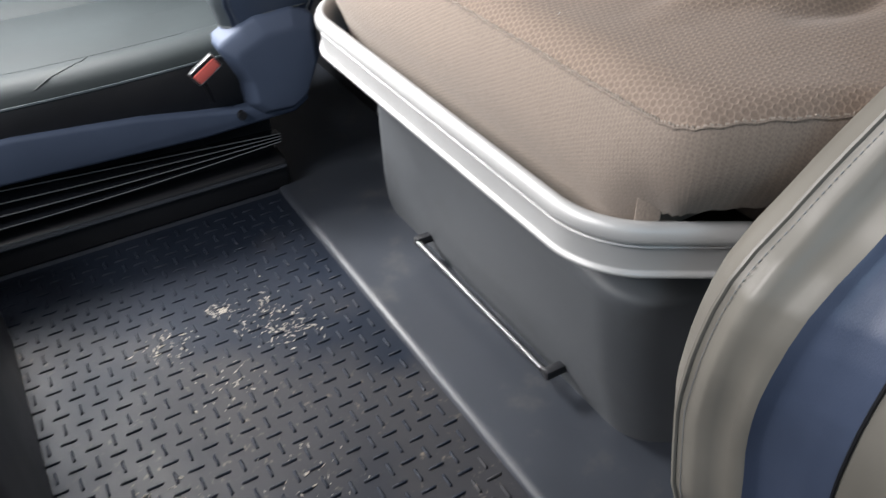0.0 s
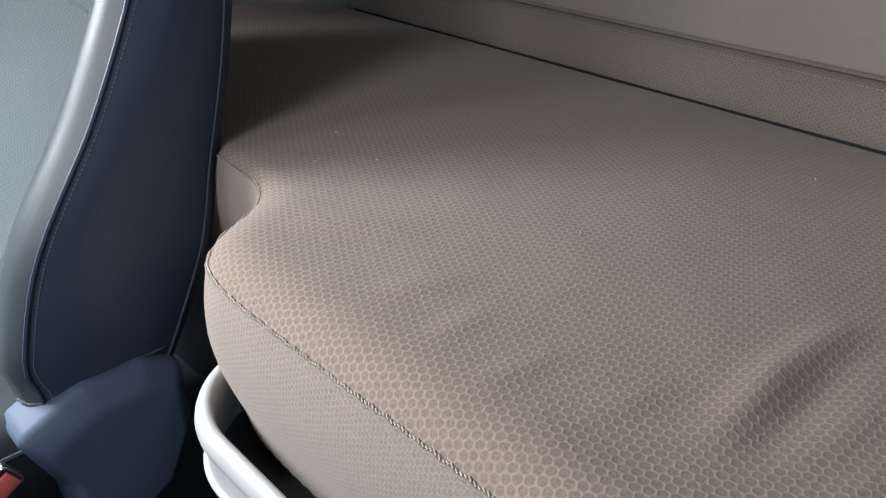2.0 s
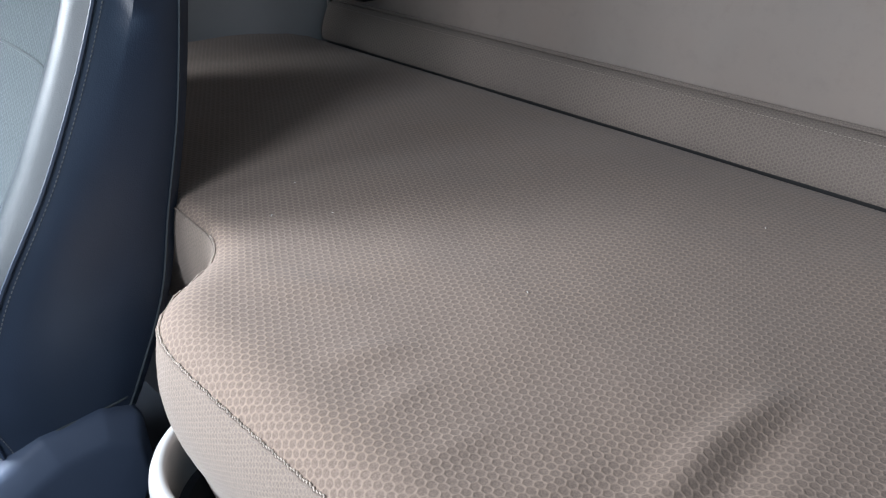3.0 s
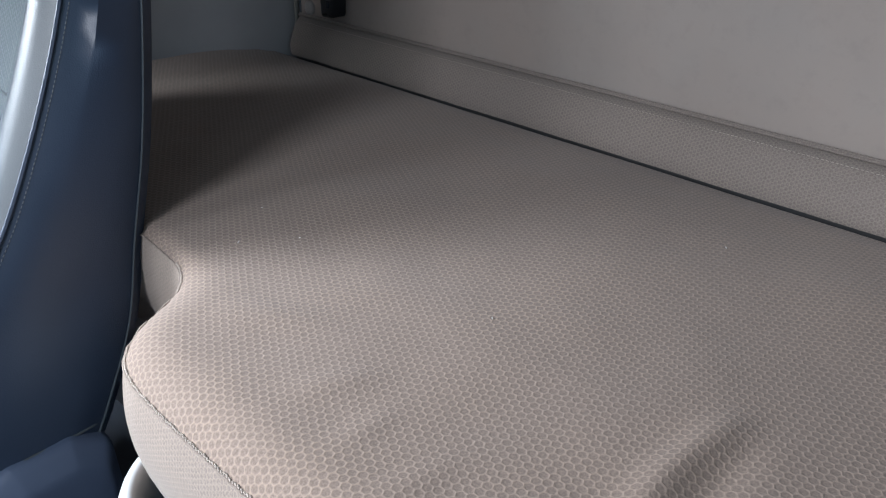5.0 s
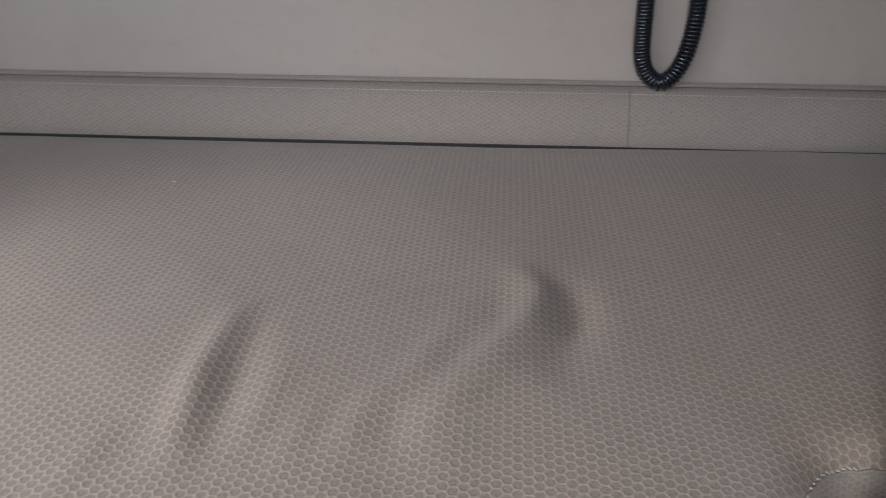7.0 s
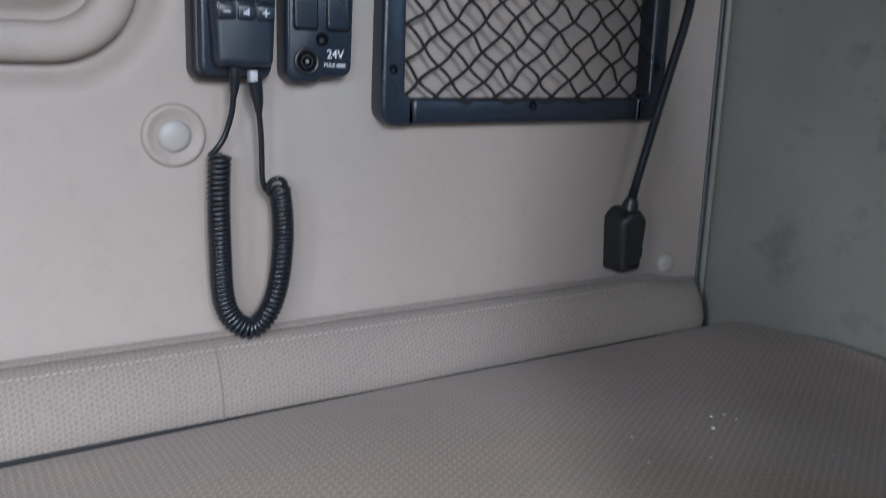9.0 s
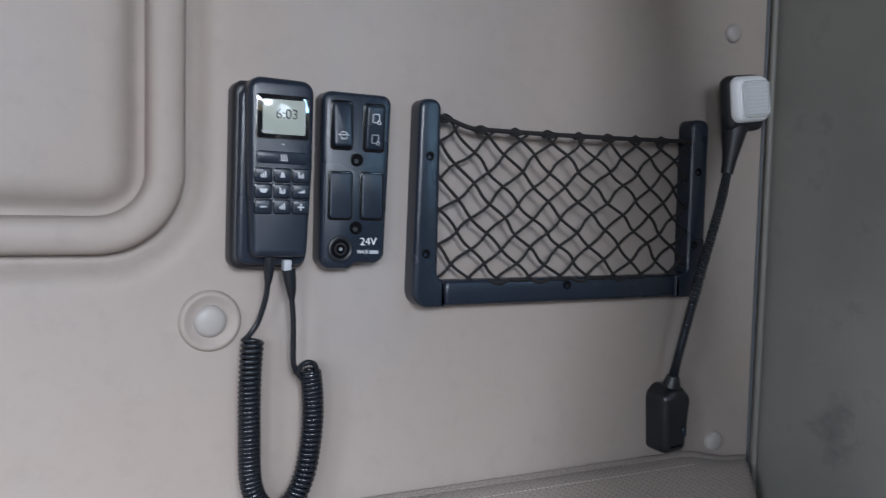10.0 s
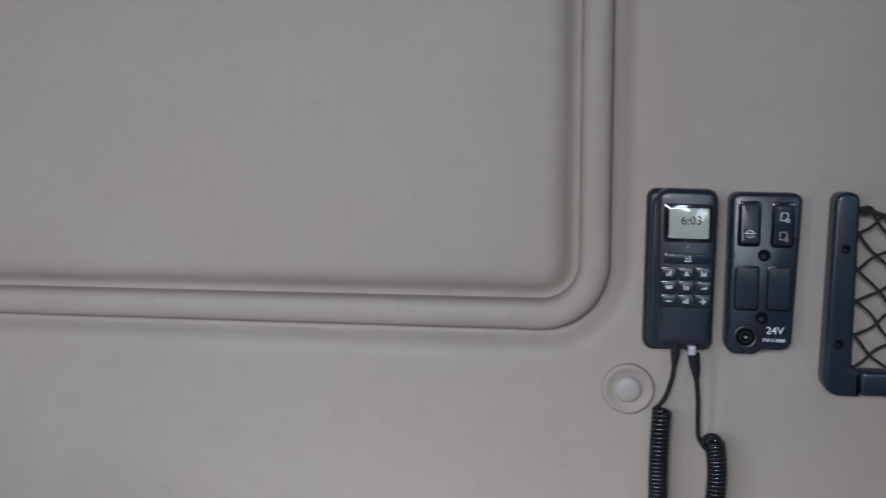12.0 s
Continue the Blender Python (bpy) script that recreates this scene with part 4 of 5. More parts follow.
    if buckle:
        sh = rounded([(-0.872, 0.466), (-0.862, 0.476), (-0.800, 0.505), (-0.735, 0.508), (-0.694, 0.490), (-0.690, 0.415), (-0.722, 0.345), (-0.755, 0.322), (-0.812, 0.326), (-0.838, 0.352), (-0.842, 0.40)], 0.016, 5)
        sh = [(y + dy, z) for y, z in sh]
        cy, cz = sum(y for y, _ in sh) / len(sh) + 0.025, sum(z for _, z in sh) / len(sh) - 0.035
        bm = sheet([[(xi - s * o, cy + (y - cy) * k, cz + (z - cz) * k) for y, z in sh + sh[:1]] for o, k in ((-0.04, 1.0), (0.006, 1.0), (0.011, 0.985), (0.015, 0.95), (0.0270, 0.81), (0.0292, 0.77), (0.0300, 0.71), (0.0302, 0.001))])
        bmesh.ops.remove_doubles(bm, verts=bm.verts, dist=1e-5)
        bmesh.ops.recalc_face_normals(bm, faces=bm.faces)
        shield = part("recliner_shield", bm, M_SHIELD, root, "navy plastic recliner cover", smooth=50)
        part("screw", tube([(xi - s * 0.010, -0.852 + dy, 0.338), (xi - s * 0.020, -0.852 + dy, 0.338)], 0.008, 14), M_BLACK, shield, "black screw head")

    # suspension bellows: folds that close up towards the rear
    folds = []
    n = 7
    for i in range(25):
        y = -1.50 + 0.72 * i / 24
        k = (y + 1.50) / 0.72
        top, bot = 0.328 - 0.060 * k, 0.246 + 0.006 * k
        folds.append([(xi + s * (0.010 + (0.026 if j % 2 else 0.0)), y + dy, bot + (top - bot) * j / (n - 1) - 0.010 * math.sin(math.pi * k) * (1 - j / (n - 1))) for j in range(n)])
    bm = sheet(folds)
    outward(part("bellows", bm, M_RUBBER, root, "black folded rubber bellows", smooth=30), c2)
    # Pale rods paint the specular line along each fold.
    for j in range(0, n, 2):
        part("fold_edge", tube([(x - s * 0.001, y, z) for x, y, z in (row[j] for row in folds)], 0.0011, 6), M_FOLD_GLINT, root, "pale rod painting the glint along a fold")
    base = part("seat_base", rbox(min(xi + s * 0.008, xi + s * 0.48), max(xi + s * 0.008, xi + s * 0.48), -1.52 + dy, -0.772 + dy, 0.148, 0.212, 0.010, 3), M_BLACK, root, "black steel seat base")
    part("base_ridge", tube([(xi + s * 0.006, -1.5 + dy, 0.203), (xi + s * 0.006, -0.78 + dy, 0.200)], 0.004, 8), M_SILL, base)
    part("core", rbox(min(xi + s * 0.05, xi + s * 0.45), max(xi + s * 0.05, xi + s * 0.45), -1.42 + dy, -0.78 + dy, 0.20, 0.44, 0.01, 2), M_BLACK, root)
    if buckle:
        turn = pose(xi - s * 0.034, -0.905 + dy, 0.448, 33, 0, 0)
        b = part("seat_belt_buckle", rbox(-0.004, 0.008, -0.026, 0.026, -0.0135, 0.0135, 0.003, 3, m=turn), M_BLACK, root, "slim belt buckle with a red button")
        part("release_button", rbox(0.004, 0.0112, -0.0225, 0.0225, -0.0120, 0.0070, 0.002, 2, m=turn), M_RED, b, "red release button")
        edge = rounded([(-0.0252, -0.0130), (0.0252, -0.0130), (0.0252, 0.0130), (-0.0252, 0.0130)], 0.004, 4)
        part("buckle_rim", tube([turn @ Vector((0.0082, y, q)) for y, q in edge + edge[:1]], 0.0012, 6), M_CHROME, b, "bright edge of the buckle")
        part("buckle_stalk", tube(smooth_line([(xi - s * 0.030, -0.915 + dy, 0.440), (xi - s * 0.020, -0.905 + dy, 0.41), (xi - s * 0.006, -0.895 + dy, 0.372)], 5), 0.004, 8), M_BLACK, b)
    return tagged(root, label, "seat", group="cab seats")


passenger_line = [(0.46, -0.868), (0.52, -0.862), (0.642, -0.826), (0.77, -0.746), (0.918, -0.671), (1.10, -0.60), (1.40, -0.50)]
passenger_front = [(-0.003, 0.05), (0.002, 0.030), (0.008, 0.016), (0.020, 0.003), (0.036, -0.003), (0.054, 0.001), (0.072, 0.012), (0.088, 0.027), (0.100, 0.034), (0.13, 0.036), (0.19, 0.037), (0.25, 0.037)]
driver_line = [(0.33, -0.785), (0.46, -0.795), (0.50, -0.800), (0.564, -0.800), (0.630, -0.780), (0.68, -0.735), (0.75, -0.684), (0.86, -0.640), (1.10, -0.56), (1.40, -0.46)]
driver_front = [(-0.003, 0.034), (0.000, 0.026), (0.010, 0.016), (0.027, 0.002), (0.050, 0.001), (0.086, 0.022), (0.094, 0.029), (0.116, 0.039), (0.146, 0.047), (0.170, 0.045), (0.21, 0.044), (0.25, 0.044)]
passenger_back = [(0.25, 0, 0), (0.10, 0, 0.002), (0.03, 0, -0.002), (0.009, 0, -0.012), (0.001, 0, -0.026), (-0.003, 0.35, 0), (-0.005, 0.6, 0)]
driver_back = [(0.25, 0, 0), (0.16, 0, 0), (0.115, 0.07, 0), (0.075, 0.18, 0), (0.042, 0.32, 0), (0.016, 0.46, 0), (0.002, 0.58, 0)]
seat("passenger_seat", -0.50, -1, 0.0, "dark leather and grey cloth passenger seat with a red-buttoned belt buckle", True, passenger_line, 9, 13, (M_LEATHER, M_LEATHER_FACE, M_LEATHER_FACE, M_SEATCLOTH), [(0.46, 0.0), (0.70, 0.0), (0.92, 0.018), (1.40, 0.09)], passenger_front, passenger_back, 0.485, 0.0)
seat("driver_seat", 0.506, 1, 0.0, "leather-sided driver seat with stitched seams beside the bunk", False, driver_line, 10, 12, (M_TAUPE, M_TAUPE, M_NAVY, M_TAUPE), [(0.34, -0.003), (0.47, -0.013), (0.54, -0.007), (0.65, 0.002), (0.74, 0.020), (0.92, 0.090), (1.10, 0.165), (1.40, 0.20)], driver_front, driver_back, 0.335, 0.115, [(0.33, -0.70), (0.46, -0.690), (0.52, -0.655), (0.61, -0.610), (0.70, -0.575), (0.80, -0.535), (0.91, -0.505), (1.10, -0.465), (1.40, -0.39)], 0.006)


def centre_console():
    rows = []
    for z, k in ((0.15, 0.0), (0.20, 0.0), (0.30, 0.005), (0.40, 0.015), (0.44, 0.03), (0.46, 0.06)):
        plan = rounded([(-0.42 + k, -2.0), (-0.42 + k, -1.315 - k), (0.30 - k, -1.315 - k), (0.30 - k, -2.0)], [0, 0.10, 0.10, 0], 8)
        rows.append([(x, y, z) for x, y in plan])
    bm = sheet(rows)
    bm.faces.new([v for v in bm.verts if abs(v.co.z - 0.46) < 1e-6])
    bmesh.ops.recalc_face_normals(bm, faces=bm.faces)
    root = empty("centre_console", -0.06, -1.66, 0.15)
    part("body", bm, M_BLACK, root, "black moulded body", smooth=50)
    part("top_pad", slab(rounded([(-0.34, -1.95), (0.22, -1.95), (0.22, -1.40), (-0.34, -1.40)], 0.05, 6), 0.455, 0.472, "xyz", 0.006, 2), M_CHARCOAL, root, "grey-black top pad", smooth=50)
    return tagged(root, "black rounded console at the foot of the dashboard", "console")


centre_console()


# ---- things on the rear wall ----
def handset():
    root = empty("heater_handset", 0.473, 0.0, 1.0)
    out = rounded([(0.436, 1.001), (0.505, 1.001), (0.507, 1.166), (0.438, 1.167)], 0.010, 6)
    cradle = part("cradle", slab(out, 0.0, -0.022, bevel=0.006, seg=3), M_BLACK, root, "black wall cradle", smooth=50)
    part("cradle_lip", slab(rounded([(0.4405, 1.006), (0.503, 1.004), (0.504, 1.160), (0.4425, 1.161)], 0.009, 5), -0.020, -0.029, bevel=0.003), M_CHARCOAL, cradle, smooth=50)
    body = rounded([(0.4495, 1.013), (0.4985, 1.013), (0.5025, 1.090), (0.5035, 1.1665), (0.4455, 1.1685), (0.4465, 1.090)], [0.006, 0.006, 0.05, 0.011, 0.011, 0.05], 6)
    part("handset_body", slab(body, -0.025, -0.0475, bevel=0.006, seg=4), M_CHARCOAL, root, "slate-black handset", smooth=50)
    F = -0.0475
    scr = rounded([(0.4515, 1.1155), (0.4985, 1.1150), (0.4985, 1.1525), (0.4515, 1.1535)], 0.003, 4)
    bez = part("screen_bezel", slab(scr, F + 0.002, F - 0.0010, bevel=0.0008), M_SCREEN, root, "glossy black display frame", smooth=50)
    part("display", slab(rounded([(0.4570, 1.1195), (0.4945, 1.1190), (0.4945, 1.1488), (0.4570, 1.1493)], 0.0015, 3), F, F - 0.0013, bevel=0.0002), M_LCD, bez, "grey-green display", smooth=50)
    letters("6:03", 0.0118, 0.4780, F - 0.0016, 1.1365, M_SOCKET, bez, "time_digits")
    part("status_bar", rbox(0.4560, 0.4660, F - 0.0018, F - 0.0012, 1.1205, 1.1220, 0), M_GREY, bez)
    part("indicator", rbox(0.4740, 0.4760, F - 0.0008, F + 0.001, 1.1105, 1.1112, 0.0002, 1), M_WHITE, root, "small white mark")
    wide = part("heat_button", slab(rounded([(0.4518, 1.0945), (0.4982, 1.0940), (0.4985, 1.1040), (0.4522, 1.1052)], 0.003, 4), F + 0.002, F - 0.0018, bevel=0.0008), M_CHARCOAL, root, "wide slate heat key", smooth=50)
    for k in (-1, 0, 1):
        x = 0.4755 + k * 0.0021
        part("heat_symbol", tube(smooth_line([(x, F - 0.0017, 1.0975), (x + 0.0006, F - 0.0017, 1.0992), (x - 0.0005, F - 0.0017, 1.1008), (x + 0.0003, F - 0.0017, 1.1022)], 4), 0.0004, 5), M_WHITE, wide)
    part("heat_symbol", rbox(0.4722, 0.4788, F - 0.0020, F - 0.0014, 1.0966, 1.0972, 0), M_WHITE, wide)
    rnd = random.Random(11)
    for r, z in enumerate((1.0842, 1.0706, 1.0570)):
        for c, x in enumerate((0.4582, 0.4748, 0.4912)):
            w = 0.0070
            o = rounded([(x - w, z - 0.0056), (x + w, z - 0.0056), (x + w, z + 0.0056), (x - w, z + 0.0056)], 0.002, 3)
            key = part("key", slab(o, F + 0.002, F - 0.0013, bevel=0.0005), M_CHARCOAL, root, "small slate key", smooth=50)
            w += 0.0007
            o = rounded([(x - w, z - 0.0064), (x + w, z - 0.0064), (x + w, z + 0.0064), (x - w, z + 0.0064)], 0.0024, 3)
            part("key_gap", slab(o, F + 0.002, F - 0.0005, bevel=0.0002), M_SOCKET, key, "black gap round the key", smooth=50)
            y0, y1 = F - 0.0016, F - 0.0010
            if r == 2 and c != 1:
                part("key_symbol", rbox(x - 0.0030, x + 0.0030, y0, y1, z - 0.0006, z + 0.0006, 0), M_PRINT, key)
                if c == 2:
                    part("key_symbol", rbox(x - 0.0006, x + 0.0006, y0 - 0.0001, y1, z - 0.0030, z + 0.0030, 0), M_PRINT, key)
            elif r == 1 and c == 2:
                tri = [(x - 0.0034, z - 0.0013), (x + 0.0034, z - 0.0013), (x + 0.0034, z + 0.0014)]
                part("key_symbol", slab(tri, y1, y0, bevel=0), M_PRINT, key)
            elif r == 0 and c == 1:
                bell = [(x - 0.0026, z - 0.0018), (x + 0.0026, z - 0.0018), (x + 0.0015, z - 0.0004), (x + 0.0012, z + 0.0020), (x, z + 0.0028), (x - 0.0012, z + 0.0020), (x - 0.0015, z - 0.0004)]
                part("key_symbol", slab(bell, y1, y0, bevel=0), M_PRINT, key)
            elif r == 1 and c == 0:
                cap = [(x - 0.0036, z + 0.0012), (x - 0.0020, z - 0.0016), (x + 0.0020, z - 0.0016), (x + 0.0036, z + 0.0012), (x + 0.0036, z + 0.0019), (x - 0.0036, z + 0.0019)]
                part("key_symbol", slab(cap, y1, y0, bevel=0), M_PRINT, key)
            else:
                for a in range(3):
                    hh = 0.0009 + 0.0004 * ((a + r + c) % 3)
                    part("key_symbol", rbox(x - 0.0026 + a * 0.0018, x - 0.0014 + a * 0.0018, y0, y1, z - 0.0022, z - 0.0020 + hh * 3, 0), M_PRINT, key)
    # leads: two strain reliefs, plain leads, then the coil that hangs in a loop
    part("strain_relief", tube([(0.4680, -0.034, 1.014), (0.4676, -0.034, 1.004), (0.4672, -0.034, 0.995), (0.4668, -0.033, 0.988)], [0.0055, 0.0052, 0.0040, 0.0028], 12), M_RUBBER, root, "ribbed rubber grommet")
    part("plug", rbox(0.4800, 0.4870, -0.038, -0.028, 1.000, 1.010, 0.0012, 2), M_GREY, root, "pale plug")
    part("strain_relief", tube([(0.4855, -0.033, 1.001), (0.4868, -0.033, 0.992), (0.4885, -0.032, 0.982), (0.4892, -0.031, 0.974)], [0.0062, 0.0058, 0.0046, 0.0030], 12), M_RUBBER, root)
    part("lead", tube(smooth_line([(0.4668, -0.033, 0.990), (0.4655, -0.031, 0.975), (0.4600, -0.028, 0.955), (0.4535, -0.026, 0.944), (0.4490, -0.022, 0.938)], 6), 0.0026, 10), M_RUBBER, root, "glossy black lead")
    part("lead", tube(smooth_line([(0.4892, -0.031, 0.976), (0.4915, -0.029, 0.955), (0.4925, -0.027, 0.930), (0.4935, -0.025, 0.914), (0.4975, -0.022, 0.904)], 6), 0.0026, 10), M_RUBBER, root)
    spine = smooth_line([(0.4570, -0.020, 0.938), (0.4552, -0.019, 0.900), (0.4550, -0.019, 0.850), (0.4566, -0.019, 0.808), (0.4648, -0.020, 0.786), (0.4815, -0.022, 0.7755), (0.4980, -0.020, 0.788),
                         (0.5085, -0.019, 0.814), (0.5135, -0.019, 0.850), (0.5138, -0.019, 0.880), (0.5108, -0.020, 0.905)], 30)
    length = [0.0]
    for a, b in zip(spine, spine[1:]):
        length.append(length[-1] + (b - a).length)
    turns, per = 72, 14
    pts = []
    for k in range(turns * per + 1):
        u = k / (turns * per)
        u = u + 0.012 * math.sin(u * 9)
        d = max(0.0, min(0.9999, u)) * length[-1]
        i = max(j for j in range(len(length)) if length[j] <= d)
        i = min(i, len(spine) - 2)
        f = (d - length[i]) / max(1e-6, length[i + 1] - length[i])
        c = spine[i].lerp(spine[i + 1], f)
        t = (spine[i + 1] - spine[i]).normalized()
        e1 = Vector((0, -1, 0))
        e2 = t.cross(e1).normalized()
        ang = 2 * math.pi * k / per
        pts.append(c + (e1 * math.cos(ang) * 0.0082 + e2 * math.sin(ang) * 0.0084))
    part("coiled_cord", tube(pts, 0.0023, 7), M_RUBBER, root, "glossy black coiled cord hanging in a loop", smooth=80)
    loop = [(0.5065 + 0.0085 * math.cos(a), -0.0255 - 0.002 * math.sin(a), 0.9065 + 0.0085 * math.sin(a)) for a in [2 * math.pi * k / 22 for k in range(22)]]
    part("cord_loop", tube(loop, 0.0026, 8, closed=True), M_RUBBER, root, "first open turn of the coil")
    return tagged(root, "black heater handset in a wall cradle with hanging coiled cord", "remote handset")


handset()


def switch_panel():
    root = empty("switch_panel", 0.55, 0.0, 1.0)
    o = rounded([(0.5175, 0.9995), (0.5460, 0.9995), (0.5530, 1.0045), (0.5810, 1.0045), (0.5865, 1.1625), (0.5185, 1.1635)], [0.011, 0.004, 0.004, 0.011, 0.009, 0.009], 6)
    part("plate", slab(o, 0.0, -0.0245, bevel=0.005, seg=4), M_CHARCOAL, root, "slate-black moulded plate", smooth=50)
    inner = rounded([(0.5205, 1.0030), (0.5450, 1.0030), (0.5520, 1.0080), (0.5785, 1.0080), (0.5835, 1.1595), (0.5215, 1.1605)], 0.008, 5)
    part("face", slab(inner, -0.024, -0.0252, bevel=0.0008), M_CHARCOAL, root, smooth=50)
    F = -0.0252
    for i, (x0, x1, z0, z1, sunk) in enumerate(((0.5265, 0.5455, 1.1115, 1.1535, True), (0.5580, 0.5770, 1.1105, 1.1525, True), (0.5250, 0.5460, 1.0470, 1.0890, False), (0.5560, 0.5770, 1.0470, 1.0890, False))):
        well = part("switch_well" if sunk else "blank_well", slab(rounded([(x0 - 0.0016, z0 - 0.002), (x1 + 0.0016, z0 - 0.002), (x1 + 0.0016, z1 + 0.0016), (x0 - 0.0016, z1 + 0.0016)], 0.004, 4), F + 0.003, F - 0.0006, bevel=0.0004), M_SOCKET, root, smooth=50)
        if not sunk:
            part("blank_cover", slab(rounded([(x0, z0), (x1, z0), (x1, z1), (x0, z1)], 0.0035, 5), F, F - 0.0022, bevel=0.0013, seg=3), M_CHARCOAL, well, "slate-black blank cover", smooth=50)
            continue
        # rocker: a cushion-shaped key that leans in or out
        x, zc = (x0 + x1) / 2, (z0 + z1) / 2
        m = Matrix.Translation((x, F, zc)) @ pose(0, 0, 0, -7 if i == 0 else 5) @ Matrix.Translation((-x, -F, -zc))
        bm = slab(rounded([(x0 + 0.0006, z0 + 0.0008), (x1 - 0.0006, z0 + 0.0008), (x1 - 0.0006, z1 - 0.0008), (x0 + 0.0006, z1 - 0.0008)], 0.003, 4), F + 0.004, F - 0.0048, bevel=0.0022, seg=3)
        bmesh.ops.transform(bm, matrix=m, verts=bm.verts)
        rock = part("rocker", bm, M_CHARCOAL, well, "slate-black rocker switch", smooth=50)
        Y = F - 0.0050

        def mark(name, bm, mat):
            bmesh.ops.transform(bm, matrix=m, verts=bm.verts)
            return part(name, bm, mat, rock)

        if i == 0:
            z = z0 + 0.0110
            arc = [(x + 0.0034 * math.cos(a), Y, z + 0.0030 * math.sin(a)) for a in [math.pi * k / 10 for k in range(11)]]
            mark("lamp_symbol", tube(arc, 0.0004, 5), M_WHITE)
            mark("lamp_symbol", tube([(x - 0.0052, Y, z), (x + 0.0052, Y, z)], 0.0004, 5), M_WHITE)
            for a in (-2.6, -2.1, -1.57, -1.05, -0.55):
                mark("ray_symbol", tube([(x + 0.0022 * math.cos(a), Y, z - 0.0006 + 0.0022 * math.sin(a)), (x + 0.0046 * math.cos(a), Y, z - 0.0006 + 0.0042 * math.sin(a))], 0.0003, 5), M_WHITE)
        else:
            for zc2, mat in ((z1 - 0.0125, M_WHITE), (z0 + 0.0105, M_GREY)):
                ring = rounded([(x - 0.0034, zc2 - 0.0035), (x + 0.0012, zc2 - 0.0035), (x + 0.0034, zc2 + 0.0002), (x + 0.0030, zc2 + 0.0044), (x - 0.0030, zc2 + 0.0040)], 0.0008, 3)
                mark("cab_symbol", tube([(a, Y, b) for a, b in ring], 0.0004, 5, closed=True), mat)
                circ = [(x + 0.0032 + 0.0016 * math.cos(q), Y, zc2 - 0.0036 + 0.0016 * math.sin(q)) for q in [2 * math.pi * k / 10 for k in range(10)]]
                mark("cab_symbol", tube(circ, 0.0004, 5, closed=True), mat)
    for z in (1.101, 1.038):
        hole = part("screw_hole_shade", tube([(0.5512, F + 0.002, z), (0.5512, F - 0.0006, z)], 0.0062, 16), M_HOLE_SHADE, root, "black disc painting the shade of a screw hole")
        part("screw", tube([(0.5504, F, z - 0.001), (0.5504, F - 0.0010, z - 0.001)], 0.0022, 12), M_BLACK, hole)
    sx, sz = 0.5360, 1.0185
    ring = [(sx + 0.0105 * math.cos(a), F - 0.0010, sz + 0.0105 * math.sin(a)) for a in [2 * math.pi * k / 28 for k in range(28)]]
    sock = part("power_socket", tube(ring, 0.0018, 8, closed=True), M_BLACK, root, "black power socket")
    part("socket_well", tube([(sx, F + 0.001, sz), (sx, F - 0.0007, sz)], 0.0095, 24), M_HOLE_SHADE, sock)
    ring = [(sx + 0.0052 * math.cos(a), F - 0.0012, sz + 0.0052 * math.sin(a)) for a in [2 * math.pi * k / 20 for k in range(20)]]
    part("contact_ring", tube(ring, 0.0008, 6, closed=True), M_BLACK, sock, "dark contact ring")
    part("contact_pin", tube([(sx, F - 0.0006, sz), (sx, F - 0.0030, sz)], 0.0016, 10), M_CHROME, sock)
    letters("24V", 0.0105, 0.5640, F - 0.0001, 1.0250, M_WHITE, root)
    letters("MAX", 0.0052, 0.5585, F - 0.0001, 1.0155, M_WHITE, root)
    part("printed_bar", rbox(0.5650, 0.5740, F - 0.0004, F, 1.0138, 1.0170, 0), M_GREY, root)
    return tagged(root, "slate-black switch panel with two rockers, two blanks and a 24V socket", "switch panel")


switch_panel()


